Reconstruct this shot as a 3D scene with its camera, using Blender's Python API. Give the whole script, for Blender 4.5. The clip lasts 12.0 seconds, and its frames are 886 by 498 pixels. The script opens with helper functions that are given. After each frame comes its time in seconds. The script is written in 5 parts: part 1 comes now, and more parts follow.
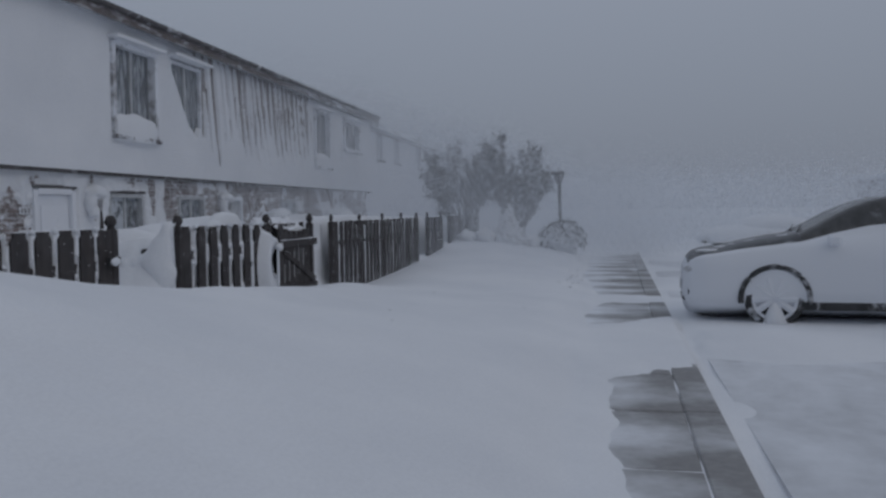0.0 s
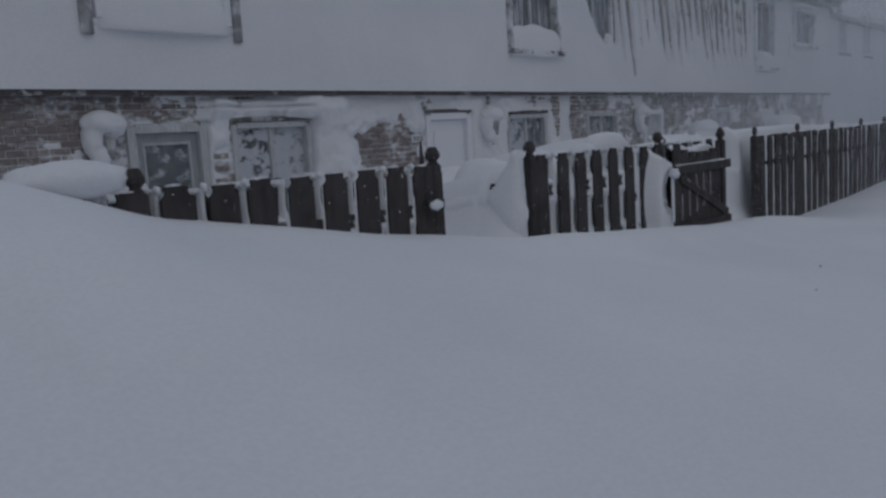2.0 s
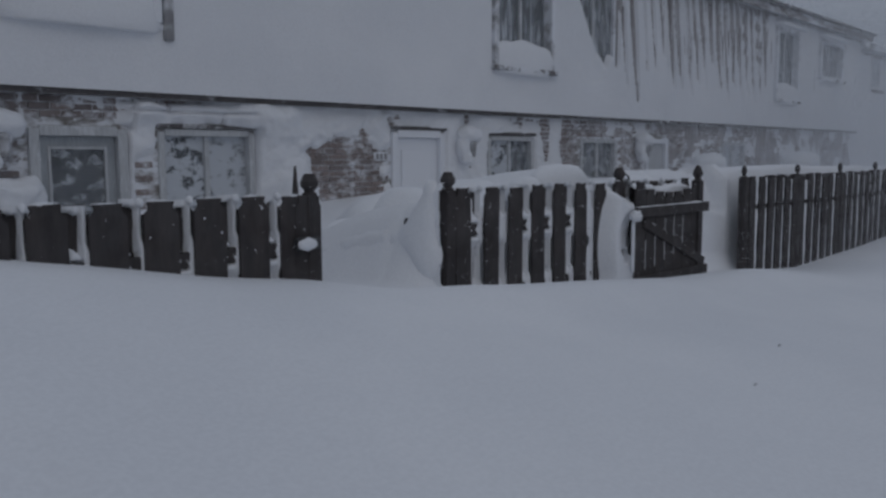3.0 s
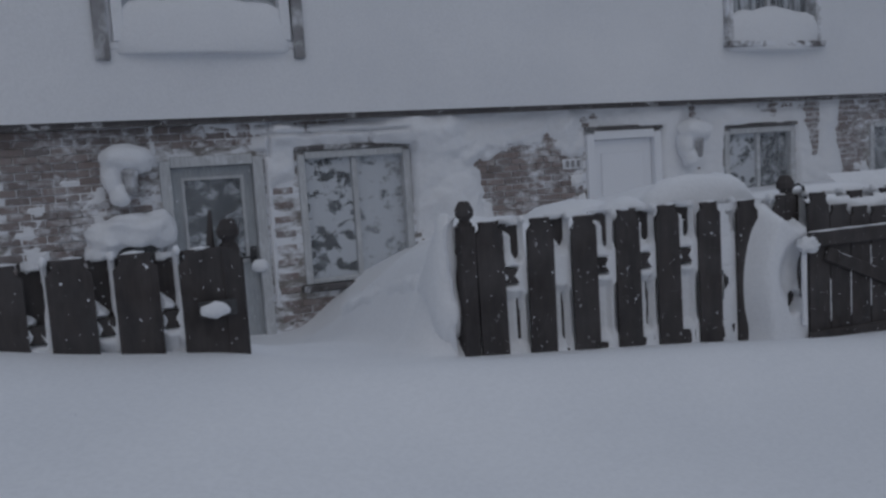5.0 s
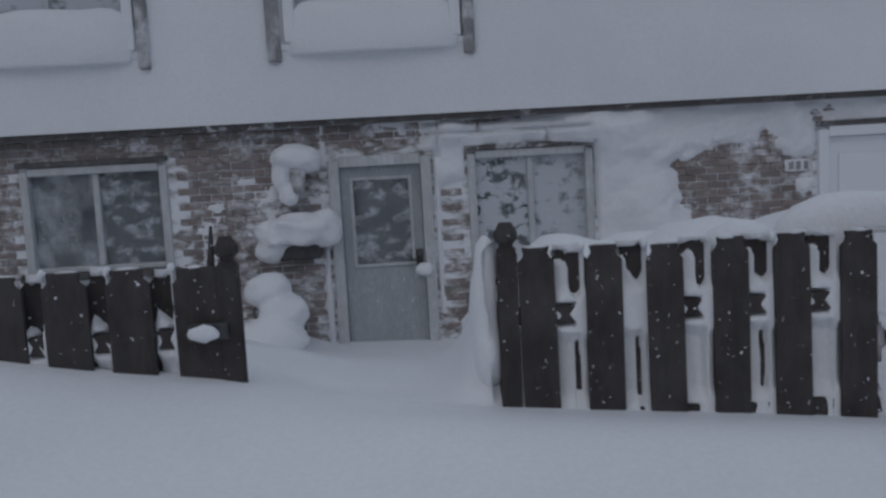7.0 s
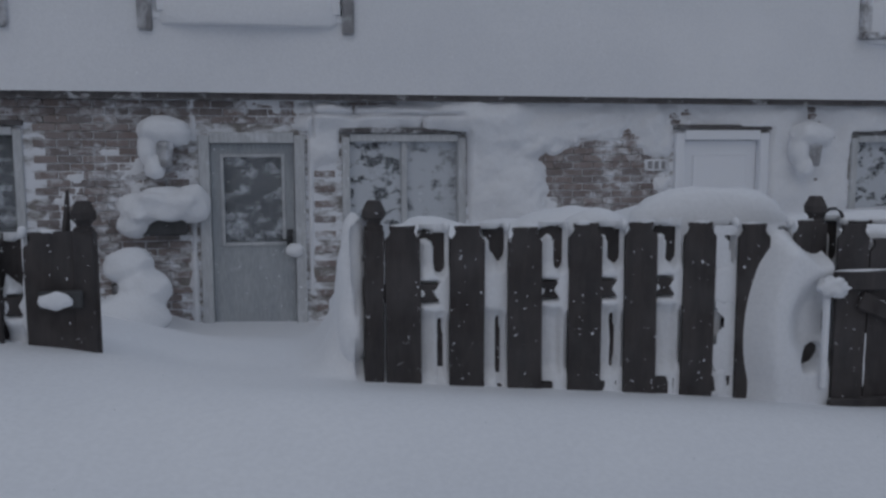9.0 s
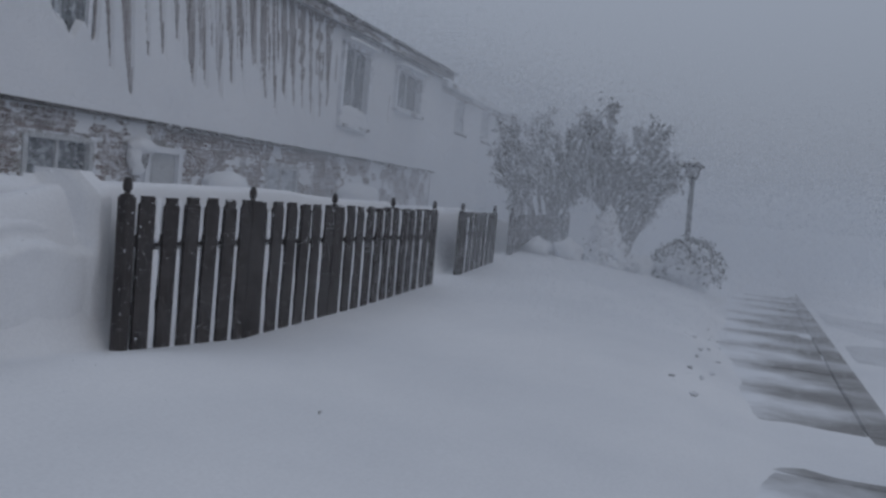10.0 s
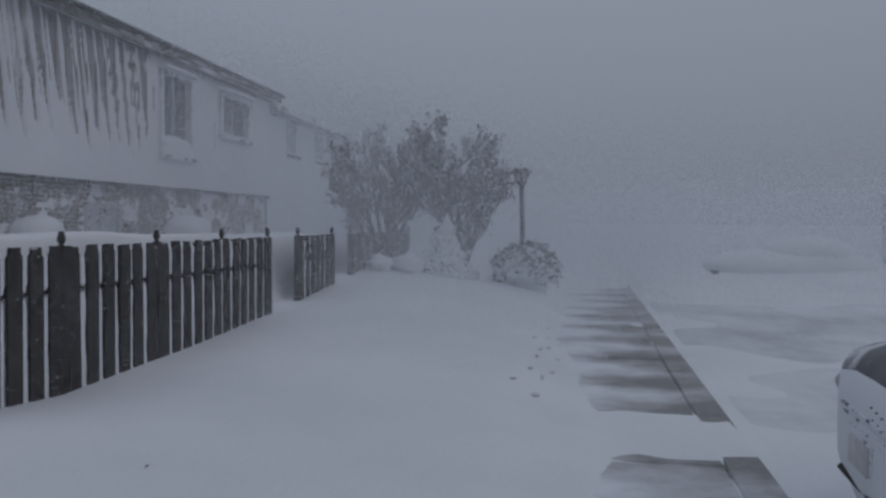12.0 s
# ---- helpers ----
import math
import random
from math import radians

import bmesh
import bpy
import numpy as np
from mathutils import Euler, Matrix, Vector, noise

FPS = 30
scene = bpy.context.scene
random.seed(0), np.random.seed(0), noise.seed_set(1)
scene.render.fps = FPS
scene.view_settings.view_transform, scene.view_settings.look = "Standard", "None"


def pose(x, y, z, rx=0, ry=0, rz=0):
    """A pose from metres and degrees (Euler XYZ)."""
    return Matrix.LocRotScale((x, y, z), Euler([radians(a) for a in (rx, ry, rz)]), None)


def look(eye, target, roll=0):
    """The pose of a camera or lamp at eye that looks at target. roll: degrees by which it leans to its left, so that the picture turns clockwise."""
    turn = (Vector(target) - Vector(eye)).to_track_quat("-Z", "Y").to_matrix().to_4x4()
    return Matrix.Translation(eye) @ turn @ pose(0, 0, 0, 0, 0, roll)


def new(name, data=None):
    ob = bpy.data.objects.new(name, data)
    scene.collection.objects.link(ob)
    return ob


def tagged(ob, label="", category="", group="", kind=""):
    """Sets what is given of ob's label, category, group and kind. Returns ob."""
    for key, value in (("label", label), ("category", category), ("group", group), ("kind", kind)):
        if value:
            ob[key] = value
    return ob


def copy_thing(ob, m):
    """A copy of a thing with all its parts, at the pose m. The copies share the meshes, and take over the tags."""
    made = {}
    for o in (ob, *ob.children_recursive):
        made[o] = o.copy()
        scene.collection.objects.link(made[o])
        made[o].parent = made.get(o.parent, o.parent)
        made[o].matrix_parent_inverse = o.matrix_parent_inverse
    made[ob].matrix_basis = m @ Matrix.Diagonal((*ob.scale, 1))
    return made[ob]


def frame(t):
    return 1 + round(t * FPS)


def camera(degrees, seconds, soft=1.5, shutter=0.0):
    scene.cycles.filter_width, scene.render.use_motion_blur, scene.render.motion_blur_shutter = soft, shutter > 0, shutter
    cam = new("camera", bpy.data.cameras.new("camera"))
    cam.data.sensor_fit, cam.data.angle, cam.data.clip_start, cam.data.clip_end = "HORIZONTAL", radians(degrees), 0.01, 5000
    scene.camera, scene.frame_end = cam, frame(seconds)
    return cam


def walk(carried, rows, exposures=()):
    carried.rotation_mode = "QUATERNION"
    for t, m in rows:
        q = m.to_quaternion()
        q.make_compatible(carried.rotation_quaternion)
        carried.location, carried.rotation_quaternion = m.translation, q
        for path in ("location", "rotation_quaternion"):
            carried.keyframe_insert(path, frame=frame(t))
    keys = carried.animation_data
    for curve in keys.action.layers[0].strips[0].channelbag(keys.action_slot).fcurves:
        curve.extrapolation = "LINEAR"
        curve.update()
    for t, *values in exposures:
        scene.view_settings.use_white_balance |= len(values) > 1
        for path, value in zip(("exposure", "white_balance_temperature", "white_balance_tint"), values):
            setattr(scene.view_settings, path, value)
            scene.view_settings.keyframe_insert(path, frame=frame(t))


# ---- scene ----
cam = camera(56.1, 12.0, soft=2.7)
PATH = [
    (0, (-7.054, -8.891, 1.621), (-5.09, -8.527, 1.529), -0.7),
    (0.2, (-6.891, -8.814, 1.642), (-5.036, -8.074, 1.533), -0.7),
    (0.3, (-6.805, -8.9, 1.592), (-5.051, -7.946, 1.471), -1.2),
    (0.5, (-6.631, -8.895, 1.647), (-5.016, -7.725, 1.492), -2.0),
    (1, (-6.015, -8.758, 1.644), (-4.522, -7.442, 1.454), -3.1),
    (1.5, (-5.293, -8.678, 1.635), (-3.798, -7.368, 1.42), -3.7),
    (2, (-4.708, -8.585, 1.668), (-3.215, -7.28, 1.406), -3.5),
    (2.5, (-4.054, -8.619, 1.637), (-2.571, -7.319, 1.306), -1.0),
    (3, (-3.254, -8.57, 1.731), (-1.801, -7.215, 1.504), -0.2),
    (4.8, (-0.882, -8.688, 1.813), (-0.028, -6.89, 1.62), -4.2),
    (5, (-0.67, -8.602, 1.825), (0.097, -6.767, 1.616), -3.6),
    (5.5, (-0.165, -8.566, 1.811), (0.293, -6.631, 1.597), -3.4),
    (6, (0.254, -8.395, 1.816), (0.487, -6.419, 1.619), -3.7),
    (6.5, (0.632, -8.392, 1.827), (0.777, -6.406, 1.644), -3.1),
    (7, (0.774, -8.25, 1.861), (0.842, -6.26, 1.669), -3.2),
    (9, (0.798, -8.32, 1.81), (1.164, -6.367, 1.585), -0.1),
    (9.2, (0.869, -8.277, 1.771), (1.803, -6.521, 1.559), 1.3),
    (9.3, (0.989, -8.235, 1.735), (2.145, -6.615, 1.538), 2.5),
    (9.5, (1.07, -8.246, 1.707), (2.528, -6.889, 1.522), 3.6),
    (9.7, (1.222, -8.23, 1.701), (2.917, -7.183, 1.528), 4.7),
    (10, (1.331, -8.48, 1.643), (3.224, -7.846, 1.52), 5.3),
    (10.5, (1.46, -8.54, 1.645), (3.445, -8.318, 1.537), 4.1),
    (11, (1.463, -8.587, 1.661), (3.459, -8.488, 1.575), 2.4),
    (11.5, (1.437, -8.621, 1.675), (3.434, -8.536, 1.633), 1.6),
    (12, (1.417, -8.607, 1.68), (3.396, -8.323, 1.615), 0.4),
]
walk(cam, [(t, look(eye, target, roll)) for t, eye, target, roll in PATH],
     [(0, -0.3), (0.5, -0.48), (1, -0.52), (1.5, -0.58), (2, -0.57), (2.5, -0.24), (3, -0.5), (5, -0.32), (6.5, -0.24), (9, -0.28), (9.5, -0.14), (10, -0.18), (10.5, -0.24), (11, -0.38), (11.5, -0.4), (12, -0.36)])

# ---- light ----
world = bpy.data.worlds.new("blizzard_sky")
scene.world = world
world.use_nodes = True
wn, wl = world.node_tree.nodes, world.node_tree.links
wn.clear()
sky = wn.new("ShaderNodeTexSky")
sky.sky_type, sky.sun_disc = "NISHITA", False
sky.sun_elevation, sky.sun_rotation = radians(38), radians(200)
sky.dust_density, sky.air_density = 6.0, 1.0
cloud = wn.new("ShaderNodeMix")
cloud.data_type, cloud.blend_type = "RGBA", "MIX"
cloud.inputs[0].default_value = 0.93
# overcast: brighter overhead than at the horizon
up = wn.new("ShaderNodeSeparateXYZ")
wl.new(wn.new("ShaderNodeTexCoord").outputs["Generated"], up.inputs[0])
grade = wn.new("ShaderNodeValToRGB")
grade.color_ramp.elements[0].position, grade.color_ramp.elements[0].color = 0.05, (0.194, 0.22, 0.274, 1)
grade.color_ramp.elements[1].position, grade.color_ramp.elements[1].color = 0.9, (0.42, 0.47, 0.565, 1)
wl.new(up.outputs[2], grade.inputs[0])
over = wn.new("ShaderNodeVectorMath")
over.operation = "SCALE"
over.inputs[3].default_value = 10.0
wl.new(grade.outputs[0], over.inputs[0])
# and brighter towards the open end of the street
glow = wn.new("ShaderNodeMath")
glow.operation = "MULTIPLY_ADD"
glow.inputs[1].default_value, glow.inputs[2].default_value = 2.8, 10.0
wl.new(up.outputs[0], glow.inputs[0])
wl.new(glow.outputs[0], over.inputs[3])
wl.new(over.outputs[0], cloud.inputs[7])
back = wn.new("ShaderNodeBackground")
back.inputs[1].default_value = 0.1
wout = wn.new("ShaderNodeOutputWorld")
wl.new(sky.outputs[0], cloud.inputs[6])
wl.new(cloud.outputs[2], back.inputs[0])
wl.new(back.outputs[0], wout.inputs[0])
sun = new("overcast_sun", bpy.data.lights.new("overcast_sun", "SUN"))
sun.data.energy, sun.data.angle, sun.data.color = 0.12, radians(60), (1, 0.97, 0.93)
sun.matrix_world = look((-20, -30, 45), (0, 0, 0))


# ---- materials ----
def shader(name):
    mat = bpy.data.materials.new(name)
    mat.use_nodes = True
    t = mat.node_tree
    return mat, t.nodes, t.links, t.nodes["Principled BSDF"]


def coords(n, l, stretch=(1, 1, 1), world_space=True):
    m = n.new("ShaderNodeMapping")
    m.inputs["Scale"].default_value = stretch
    if world_space:
        l.new(n.new("ShaderNodeNewGeometry").outputs["Position"], m.inputs[0])
    else:
        l.new(n.new("ShaderNodeTexCoord").outputs["Object"], m.inputs[0])
    return m.outputs[0]


def noise_tex(n, l, vec, scale, detail=4, rough=0.55, distort=0.0):
    t = n.new("ShaderNodeTexNoise")
    t.inputs["Scale"].default_value, t.inputs["Detail"].default_value = scale, detail
    t.inputs["Roughness"].default_value, t.inputs["Distortion"].default_value = rough, distort
    l.new(vec, t.inputs["Vector"])
    return t.outputs["Fac"]


def ramp(n, l, fac, stops):
    r = n.new("ShaderNodeValToRGB")
    while len(r.color_ramp.elements) < len(stops):
        r.color_ramp.elements.new(0.5)
    for e, (p, c) in zip(r.color_ramp.elements, stops):
        e.position = p
        e.color = (*c, 1) if len(c) == 3 else c
    l.new(fac, r.inputs[0])
    return r.outputs[0]


def grey(v):
    return (v, v, v)


def mix(n, l, fac, a, b, kind="MIX"):
    m = n.new("ShaderNodeMix")
    m.data_type, m.blend_type = "RGBA", kind
    for socket, v in ((0, fac), (6, a), (7, b)):
        if isinstance(v, (int, float)):
            m.inputs[socket].default_value = v
        elif isinstance(v, tuple):
            m.inputs[socket].default_value = (*v, 1)
        else:
            l.new(v, m.inputs[socket])
    return m.outputs[2]


def bump(n, l, bsdf, height, strength, distance):
    b = n.new("ShaderNodeBump")
    b.inputs["Strength"].default_value, b.inputs["Distance"].default_value = strength, distance
    l.new(height, b.inputs["Height"])
    l.new(b.outputs[0], bsdf.inputs["Normal"])


SNOW = (0.80, 0.825, 0.87)


def snow_material(name, grain=1.0):
    mat, n, l, p = shader(name)
    v = coords(n, l)
    big = noise_tex(n, l, v, 0.6, 5)
    fine = noise_tex(n, l, v, 45, 3)
    c = ramp(n, l, big, [(0.3, (0.74, 0.765, 0.81)), (0.7, (0.83, 0.85, 0.885))])
    c = mix(n, l, 0.12, c, ramp(n, l, fine, [(0.35, grey(0.6)), (0.65, grey(0.95))]))
    l.new(c, p.inputs["Base Color"])
    p.inputs["Roughness"].default_value = 0.65
    p.inputs["Specular IOR Level"].default_value = 0.25
    ripple = noise_tex(n, l, coords(n, l, (0.6, 2.2, 1)), 3.5, 5)
    h = mix(n, l, 0.35, ripple, fine)
    bump(n, l, p, h, 0.24 * grain, 0.02)
    return mat


def frosted(name, base, low, high, scale=7.0, stretch=(1, 1, 1), rough=0.75, speck=0.0, island=False, relief=0.006, rime_haze=0.05):
    """A wall or wood colour with wind-packed snow clinging to it in patches."""
    mat, n, l, p = shader(name)
    v = coords(n, l, stretch)
    if island:
        rnd = n.new("ShaderNodeObjectInfo").outputs["Random"]
        rnd2 = n.new("ShaderNodeNewGeometry").outputs["Random Per Island"]
        add = n.new("ShaderNodeMath")
        add.operation = "ADD"
        l.new(rnd, add.inputs[0])
        l.new(rnd2, add.inputs[1])
        fr = n.new("ShaderNodeMath")
        fr.operation = "FRACT"
        l.new(add.outputs[0], fr.inputs[0])
        c = ramp(n, l, fr.outputs[0], base)
    else:
        c = ramp(n, l, noise_tex(n, l, coords(n, l, (2, 2, 0.6)), 6, 6), base)
    c = mix(n, l, 0.35, c, ramp(n, l, noise_tex(n, l, coords(n, l, (8, 8, 1.2)), 9, 5), [(0.3, grey(0.25)), (0.7, grey(1))]), "MULTIPLY")
    cling = noise_tex(n, l, v, scale, 8, 0.62, 0.4)
    wide = noise_tex(n, l, v, scale * 0.22, 3)
    m = n.new("ShaderNodeMath")
    m.operation = "MULTIPLY_ADD"
    m.inputs[1].default_value = 0.55
    l.new(cling, m.inputs[0])
    sc = n.new("ShaderNodeMath")
    sc.operation = "MULTIPLY"
    sc.inputs[1].default_value = 0.45
    l.new(wide, sc.inputs[0])
    l.new(sc.outputs[0], m.inputs[2])
    fac = ramp(n, l, m.outputs[0], [(low, grey(0)), (high, grey(1))])
    if speck:
        s = ramp(n, l, noise_tex(n, l, coords(n, l), 38, 2), [(1 - speck, grey(0)), (1.02 - speck, grey(1))])
        fac = mix(n, l, 1.0, fac, s, "LIGHTEN")
    # pale film over everything: thin rime, plus haze put into the colour
    thin = ramp(n, l, noise_tex(n, l, coords(n, l), 5, 6), [(0.3, grey(rime_haze * 0.5)), (0.7, grey(rime_haze * 1.6))])
    c = mix(n, l, thin, c, SNOW)
    l.new(mix(n, l, fac, c, SNOW), p.inputs["Base Color"])
    p.inputs["Roughness"].default_value = rough
    p.inputs["Specular IOR Level"].default_value = 0.2
    bump(n, l, p, mix(n, l, 0.3, fac, cling), 0.6, relief)
    return mat


M_SNOW = snow_material("drifted_snow")
M_CRUST = snow_material("wind_packed_snow", 1.6)
# the film also greys the dark wood the way haze does
M_WOOD = frosted("dark_stained_wood", [(0.3, (0.030, 0.025, 0.025)), (0.7, (0.062, 0.052, 0.05))], 0.66, 0.74, 3.0, speck=0.29, rime_haze=0.032)
M_BRICK = frosted("frosted_brick", [(0.0, (0.14, 0.105, 0.095)), (0.35, (0.20, 0.148, 0.132)), (0.7, (0.245, 0.185, 0.165)), (1.0, (0.155, 0.125, 0.118))], 0.49, 0.63, 7.0, (1.3, 1.3, 1.8), island=True, rime_haze=0.12)
M_MORTAR = frosted("mortar", [(0.3, (0.2, 0.18, 0.165)), (0.7, (0.3, 0.28, 0.26))], 0.44, 0.54, 5.0, (1, 1, 2.2))
M_SIDING = frosted("weathered_siding", [(0.3, (0.17, 0.145, 0.138)), (0.7, (0.25, 0.215, 0.205))], 0.50, 0.68, 4.0, (2.5, 2.5, 0.35), rime_haze=0.2)
M_TRIM = frosted("dark_trim", [(0.3, (0.06, 0.055, 0.055)), (0.7, (0.12, 0.11, 0.11))], 0.56, 0.66, 6.0)
M_FASCIA = frosted("brown_fascia", [(0.3, (0.10, 0.078, 0.07)), (0.7, (0.16, 0.125, 0.115))], 0.52, 0.64, 4.0, (0.5, 1, 2), rime_haze=0.1)
M_DULLGREY = frosted("weathered_grey", [(0.3, (0.15, 0.146, 0.15)), (0.7, (0.21, 0.204, 0.208))], 0.50, 0.66, 5.0, rime_haze=0.2)
M_SILL = frosted("snowed_sill", [(0.3, (0.1, 0.09, 0.09)), (0.7, (0.18, 0.16, 0.16))], 0.44, 0.52, 4.0)
M_RIMED = frosted("rimed_frame", [(0.3, (0.3, 0.3, 0.31)), (0.7, (0.4, 0.4, 0.41))], 0.38, 0.50, 5.0)
M_DOOR = frosted("grey_painted_door", [(0.3, (0.36, 0.39, 0.42)), (0.7, (0.44, 0.47, 0.49))], 0.60, 0.74, 4.0)
M_WHITE = frosted("white_painted_frame", [(0.3, (0.52, 0.54, 0.56)), (0.7, (0.62, 0.64, 0.66))], 0.55, 0.68, 5.0)
M_ROOF = frosted("dark_shingles", [(0.3, (0.05, 0.045, 0.045)), (0.7, (0.1, 0.09, 0.09))], 0.40, 0.50, 2.0)
M_SLAB, sn, sl, sp = shader("dusted_concrete")
sv = coords(sn, sl, (0.8, 0.6, 1))
sxyz = sn.new("ShaderNodeSeparateXYZ")
sl.new(sn.new("ShaderNodeTexCoord").outputs["Object"], sxyz.inputs[0])
lay = sn.new("ShaderNodeMapRange")
lay.inputs[1].default_value, lay.inputs[2].default_value = 0.25, 1.9
lay.inputs[3].default_value, lay.inputs[4].default_value = -0.10, 0.40
sl.new(sxyz.outputs[1], lay.inputs[0])
dust = sn.new("ShaderNodeMath")
sl.new(noise_tex(sn, sl, sv, 1.7, 7, 0.6), dust.inputs[0])
sl.new(lay.outputs[0], dust.inputs[1])
# snow lies thicker in the middle of each slab than along its joints
beat = sn.new("ShaderNodeMath")
beat.operation = "MULTIPLY_ADD"
beat.inputs[1].default_value, beat.inputs[2].default_value = 2 * math.pi / 1.53, 9.46 * 2 * math.pi / 1.53
sl.new(sxyz.outputs[0], beat.inputs[0])
swell = sn.new("ShaderNodeMath")
swell.operation = "COSINE"
sl.new(beat.outputs[0], swell.inputs[0])
joint = sn.new("ShaderNodeMath")
joint.operation = "MULTIPLY_ADD"
joint.inputs[1].default_value = -0.09
sl.new(swell.outputs[0], joint.inputs[0])
sl.new(dust.outputs[0], joint.inputs[2])
sfac = ramp(sn, sl, joint.outputs[0], [(0.36, grey(0.12)), (0.78, grey(1))])
scol = ramp(sn, sl, noise_tex(sn, sl, coords(sn, sl), 14, 5), [(0.3, (0.11, 0.105, 0.1)), (0.7, (0.19, 0.18, 0.17))])
sl.new(mix(sn, sl, sfac, scol, SNOW), sp.inputs["Base Color"])
sp.inputs["Roughness"].default_value = 0.5
bump(sn, sl, sp, sfac, 0.4, 0.005)
M_ASPHALT = frosted("dusted_asphalt", [(0.3, grey(0.045)), (0.7, grey(0.075))], 0.18, 0.62, 0.5, (1, 1.6, 1), rime_haze=0.3)
M_IRON = frosted("black_iron", [(0.3, (0.02, 0.02, 0.022)), (0.7, (0.05, 0.05, 0.05))], 0.66, 0.75, 8.0, rough=0.5)
# garage, bark and leaf: extra film puts distance haze into the colour
M_GARAGE = frosted("brown_cladding", [(0.3, (0.19, 0.15, 0.135)), (0.7, (0.27, 0.22, 0.2))], 0.46, 0.64, 1.2, (1, 3, 0.4), rime_haze=0.22)
M_BARK = frosted("bark", [(0.3, (0.05, 0.044, 0.04)), (0.7, (0.1, 0.09, 0.08))], 0.52, 0.64, 9.0, rime_haze=0.14)
M_LEAF = frosted("withered_leaf", [(0.3, (0.05, 0.048, 0.04)), (0.7, (0.1, 0.088, 0.07))], 0.50, 0.62, 12.0, rime_haze=0.14)
M_MOTTLE = frosted("twig_mottled_snow", [(0.3, (0.06, 0.064, 0.062)), (0.7, (0.14, 0.145, 0.14))], 0.44, 0.50, 32.0, rime_haze=0.08, relief=0.02)
M_NEEDLE = frosted("evergreen_twig", [(0.3, (0.015, 0.02, 0.015)), (0.7, (0.04, 0.045, 0.032))], 0.6, 0.66, 14.0)
M_PAINT = frosted("dark_car_paint", [(0.3, (0.05, 0.052, 0.058)), (0.7, (0.07, 0.072, 0.08))], 0.56, 0.66, 2.6, (3.2, 0.7, 1), rough=0.35)
M_CARSNOW = frosted("snow_plastered_paint", [(0.3, (0.2, 0.2, 0.21)), (0.7, (0.3, 0.3, 0.31))], 0.25, 0.33, 3.0)
M_GRILLE = frosted("snow_choked_grille", [(0.3, grey(0.03)), (0.7, grey(0.05))], 0.40, 0.48, 9.0)
M_SCREEN = frosted("rimed_windscreen", [(0.3, grey(0.06)), (0.7, grey(0.09))], 0.52, 0.68, 2.4, (3, 1, 0.6), rough=0.2)
M_RUBBER = frosted("tyre_rubber", [(0.3, grey(0.02)), (0.7, grey(0.035))], 0.5, 0.62, 6.0)
# near-black colour standing in for places no light reaches
M_UNLIT = frosted("unlit_black", [(0.3, grey(0.02)), (0.7, grey(0.03))], 0.9, 0.95, 2.0)
M_PLATE = frosted("blank_plate", [(0.3, grey(0.62)), (0.7, grey(0.7))], 0.5, 0.7, 6.0)
M_LAMPGLASS = frosted("frosted_lamp_glass", [(0.3, (0.4, 0.4, 0.4)), (0.7, (0.5, 0.5, 0.5))], 0.5, 0.6, 9.0, rough=0.3)


def pane_material(name, low, high, scale, stretch=(1, 1, 1.3)):
    """Real glass, crusted with rime in patches."""
    mat, n, l, p = shader(name)
    p.inputs["Base Color"].default_value = (0.75, 0.8, 0.84, 1)
    p.inputs["Transmission Weight"].default_value = 1.0
    p.inputs["Roughness"].default_value = 0.06
    rime = n.new("ShaderNodeBsdfPrincipled")
    rime.inputs["Base Color"].default_value = (0.54, 0.575, 0.62, 1)
    rime.inputs["Roughness"].default_value = 0.7
    a = noise_tex(n, l, coords(n, l, stretch), scale, 6, 0.6, 0.25)
    fac = ramp(n, l, a, [(low, grey(0.12)), (high, grey(1))])
    bump(n, l, rime, a, 0.8, 0.01)
    ms = n.new("ShaderNodeMixShader")
    l.new(fac, ms.inputs[0])
    l.new(p.outputs[0], ms.inputs[1])
    l.new(rime.outputs[0], ms.inputs[2])
    l.new(ms.outputs[0], n["Material Output"].inputs[0])
    return mat


M_PANE = pane_material("rimed_glass", 0.45, 0.72, 8.0)
M_PANE_HEAVY = pane_material("heavily_rimed_glass", 0.30, 0.48, 6.0)
M_PANE_BLOTCH = pane_material("blotched_glass", 0.43, 0.50, 5.5, (1.0, 1.0, 1.5))
M_PANE_DIM = pane_material("thinly_rimed_glass", 0.50, 0.80, 5.0, (1, 1, 0.6))
M_PANE_SOFT = pane_material("half_rimed_glass", 0.40, 0.78, 3.5, (1, 1, 0.8))
M_PANE_STREAK = pane_material("streaked_glass", 0.46, 0.66, 6.0, (2.2, 2.2, 0.35))


# ---- mesh helpers ----
def mesh_of(name, bm, mat, smooth=False):
    me = bpy.data.meshes.new(name)
    bm.normal_update()
    bm.to_mesh(me)
    bm.free()
    for m in (mat if isinstance(mat, (list, tuple)) else [mat]):
        me.materials.append(m)
    if smooth:
        me.polygons.foreach_set("use_smooth", [True] * len(me.polygons))
    return me


def part(name, bm, mat, parent=None, label="", smooth=False):
    ob = new(name, mesh_of(name, bm, mat, smooth))
    if parent is not None:
        ob.parent = parent
    if label:
        tagged(ob, label)
    return ob


def thing(name, label, category, group="", kind="", at=(0, 0, 0)):
    ob = new(name)
    ob.location = at
    return tagged(ob, label, category, group, kind)


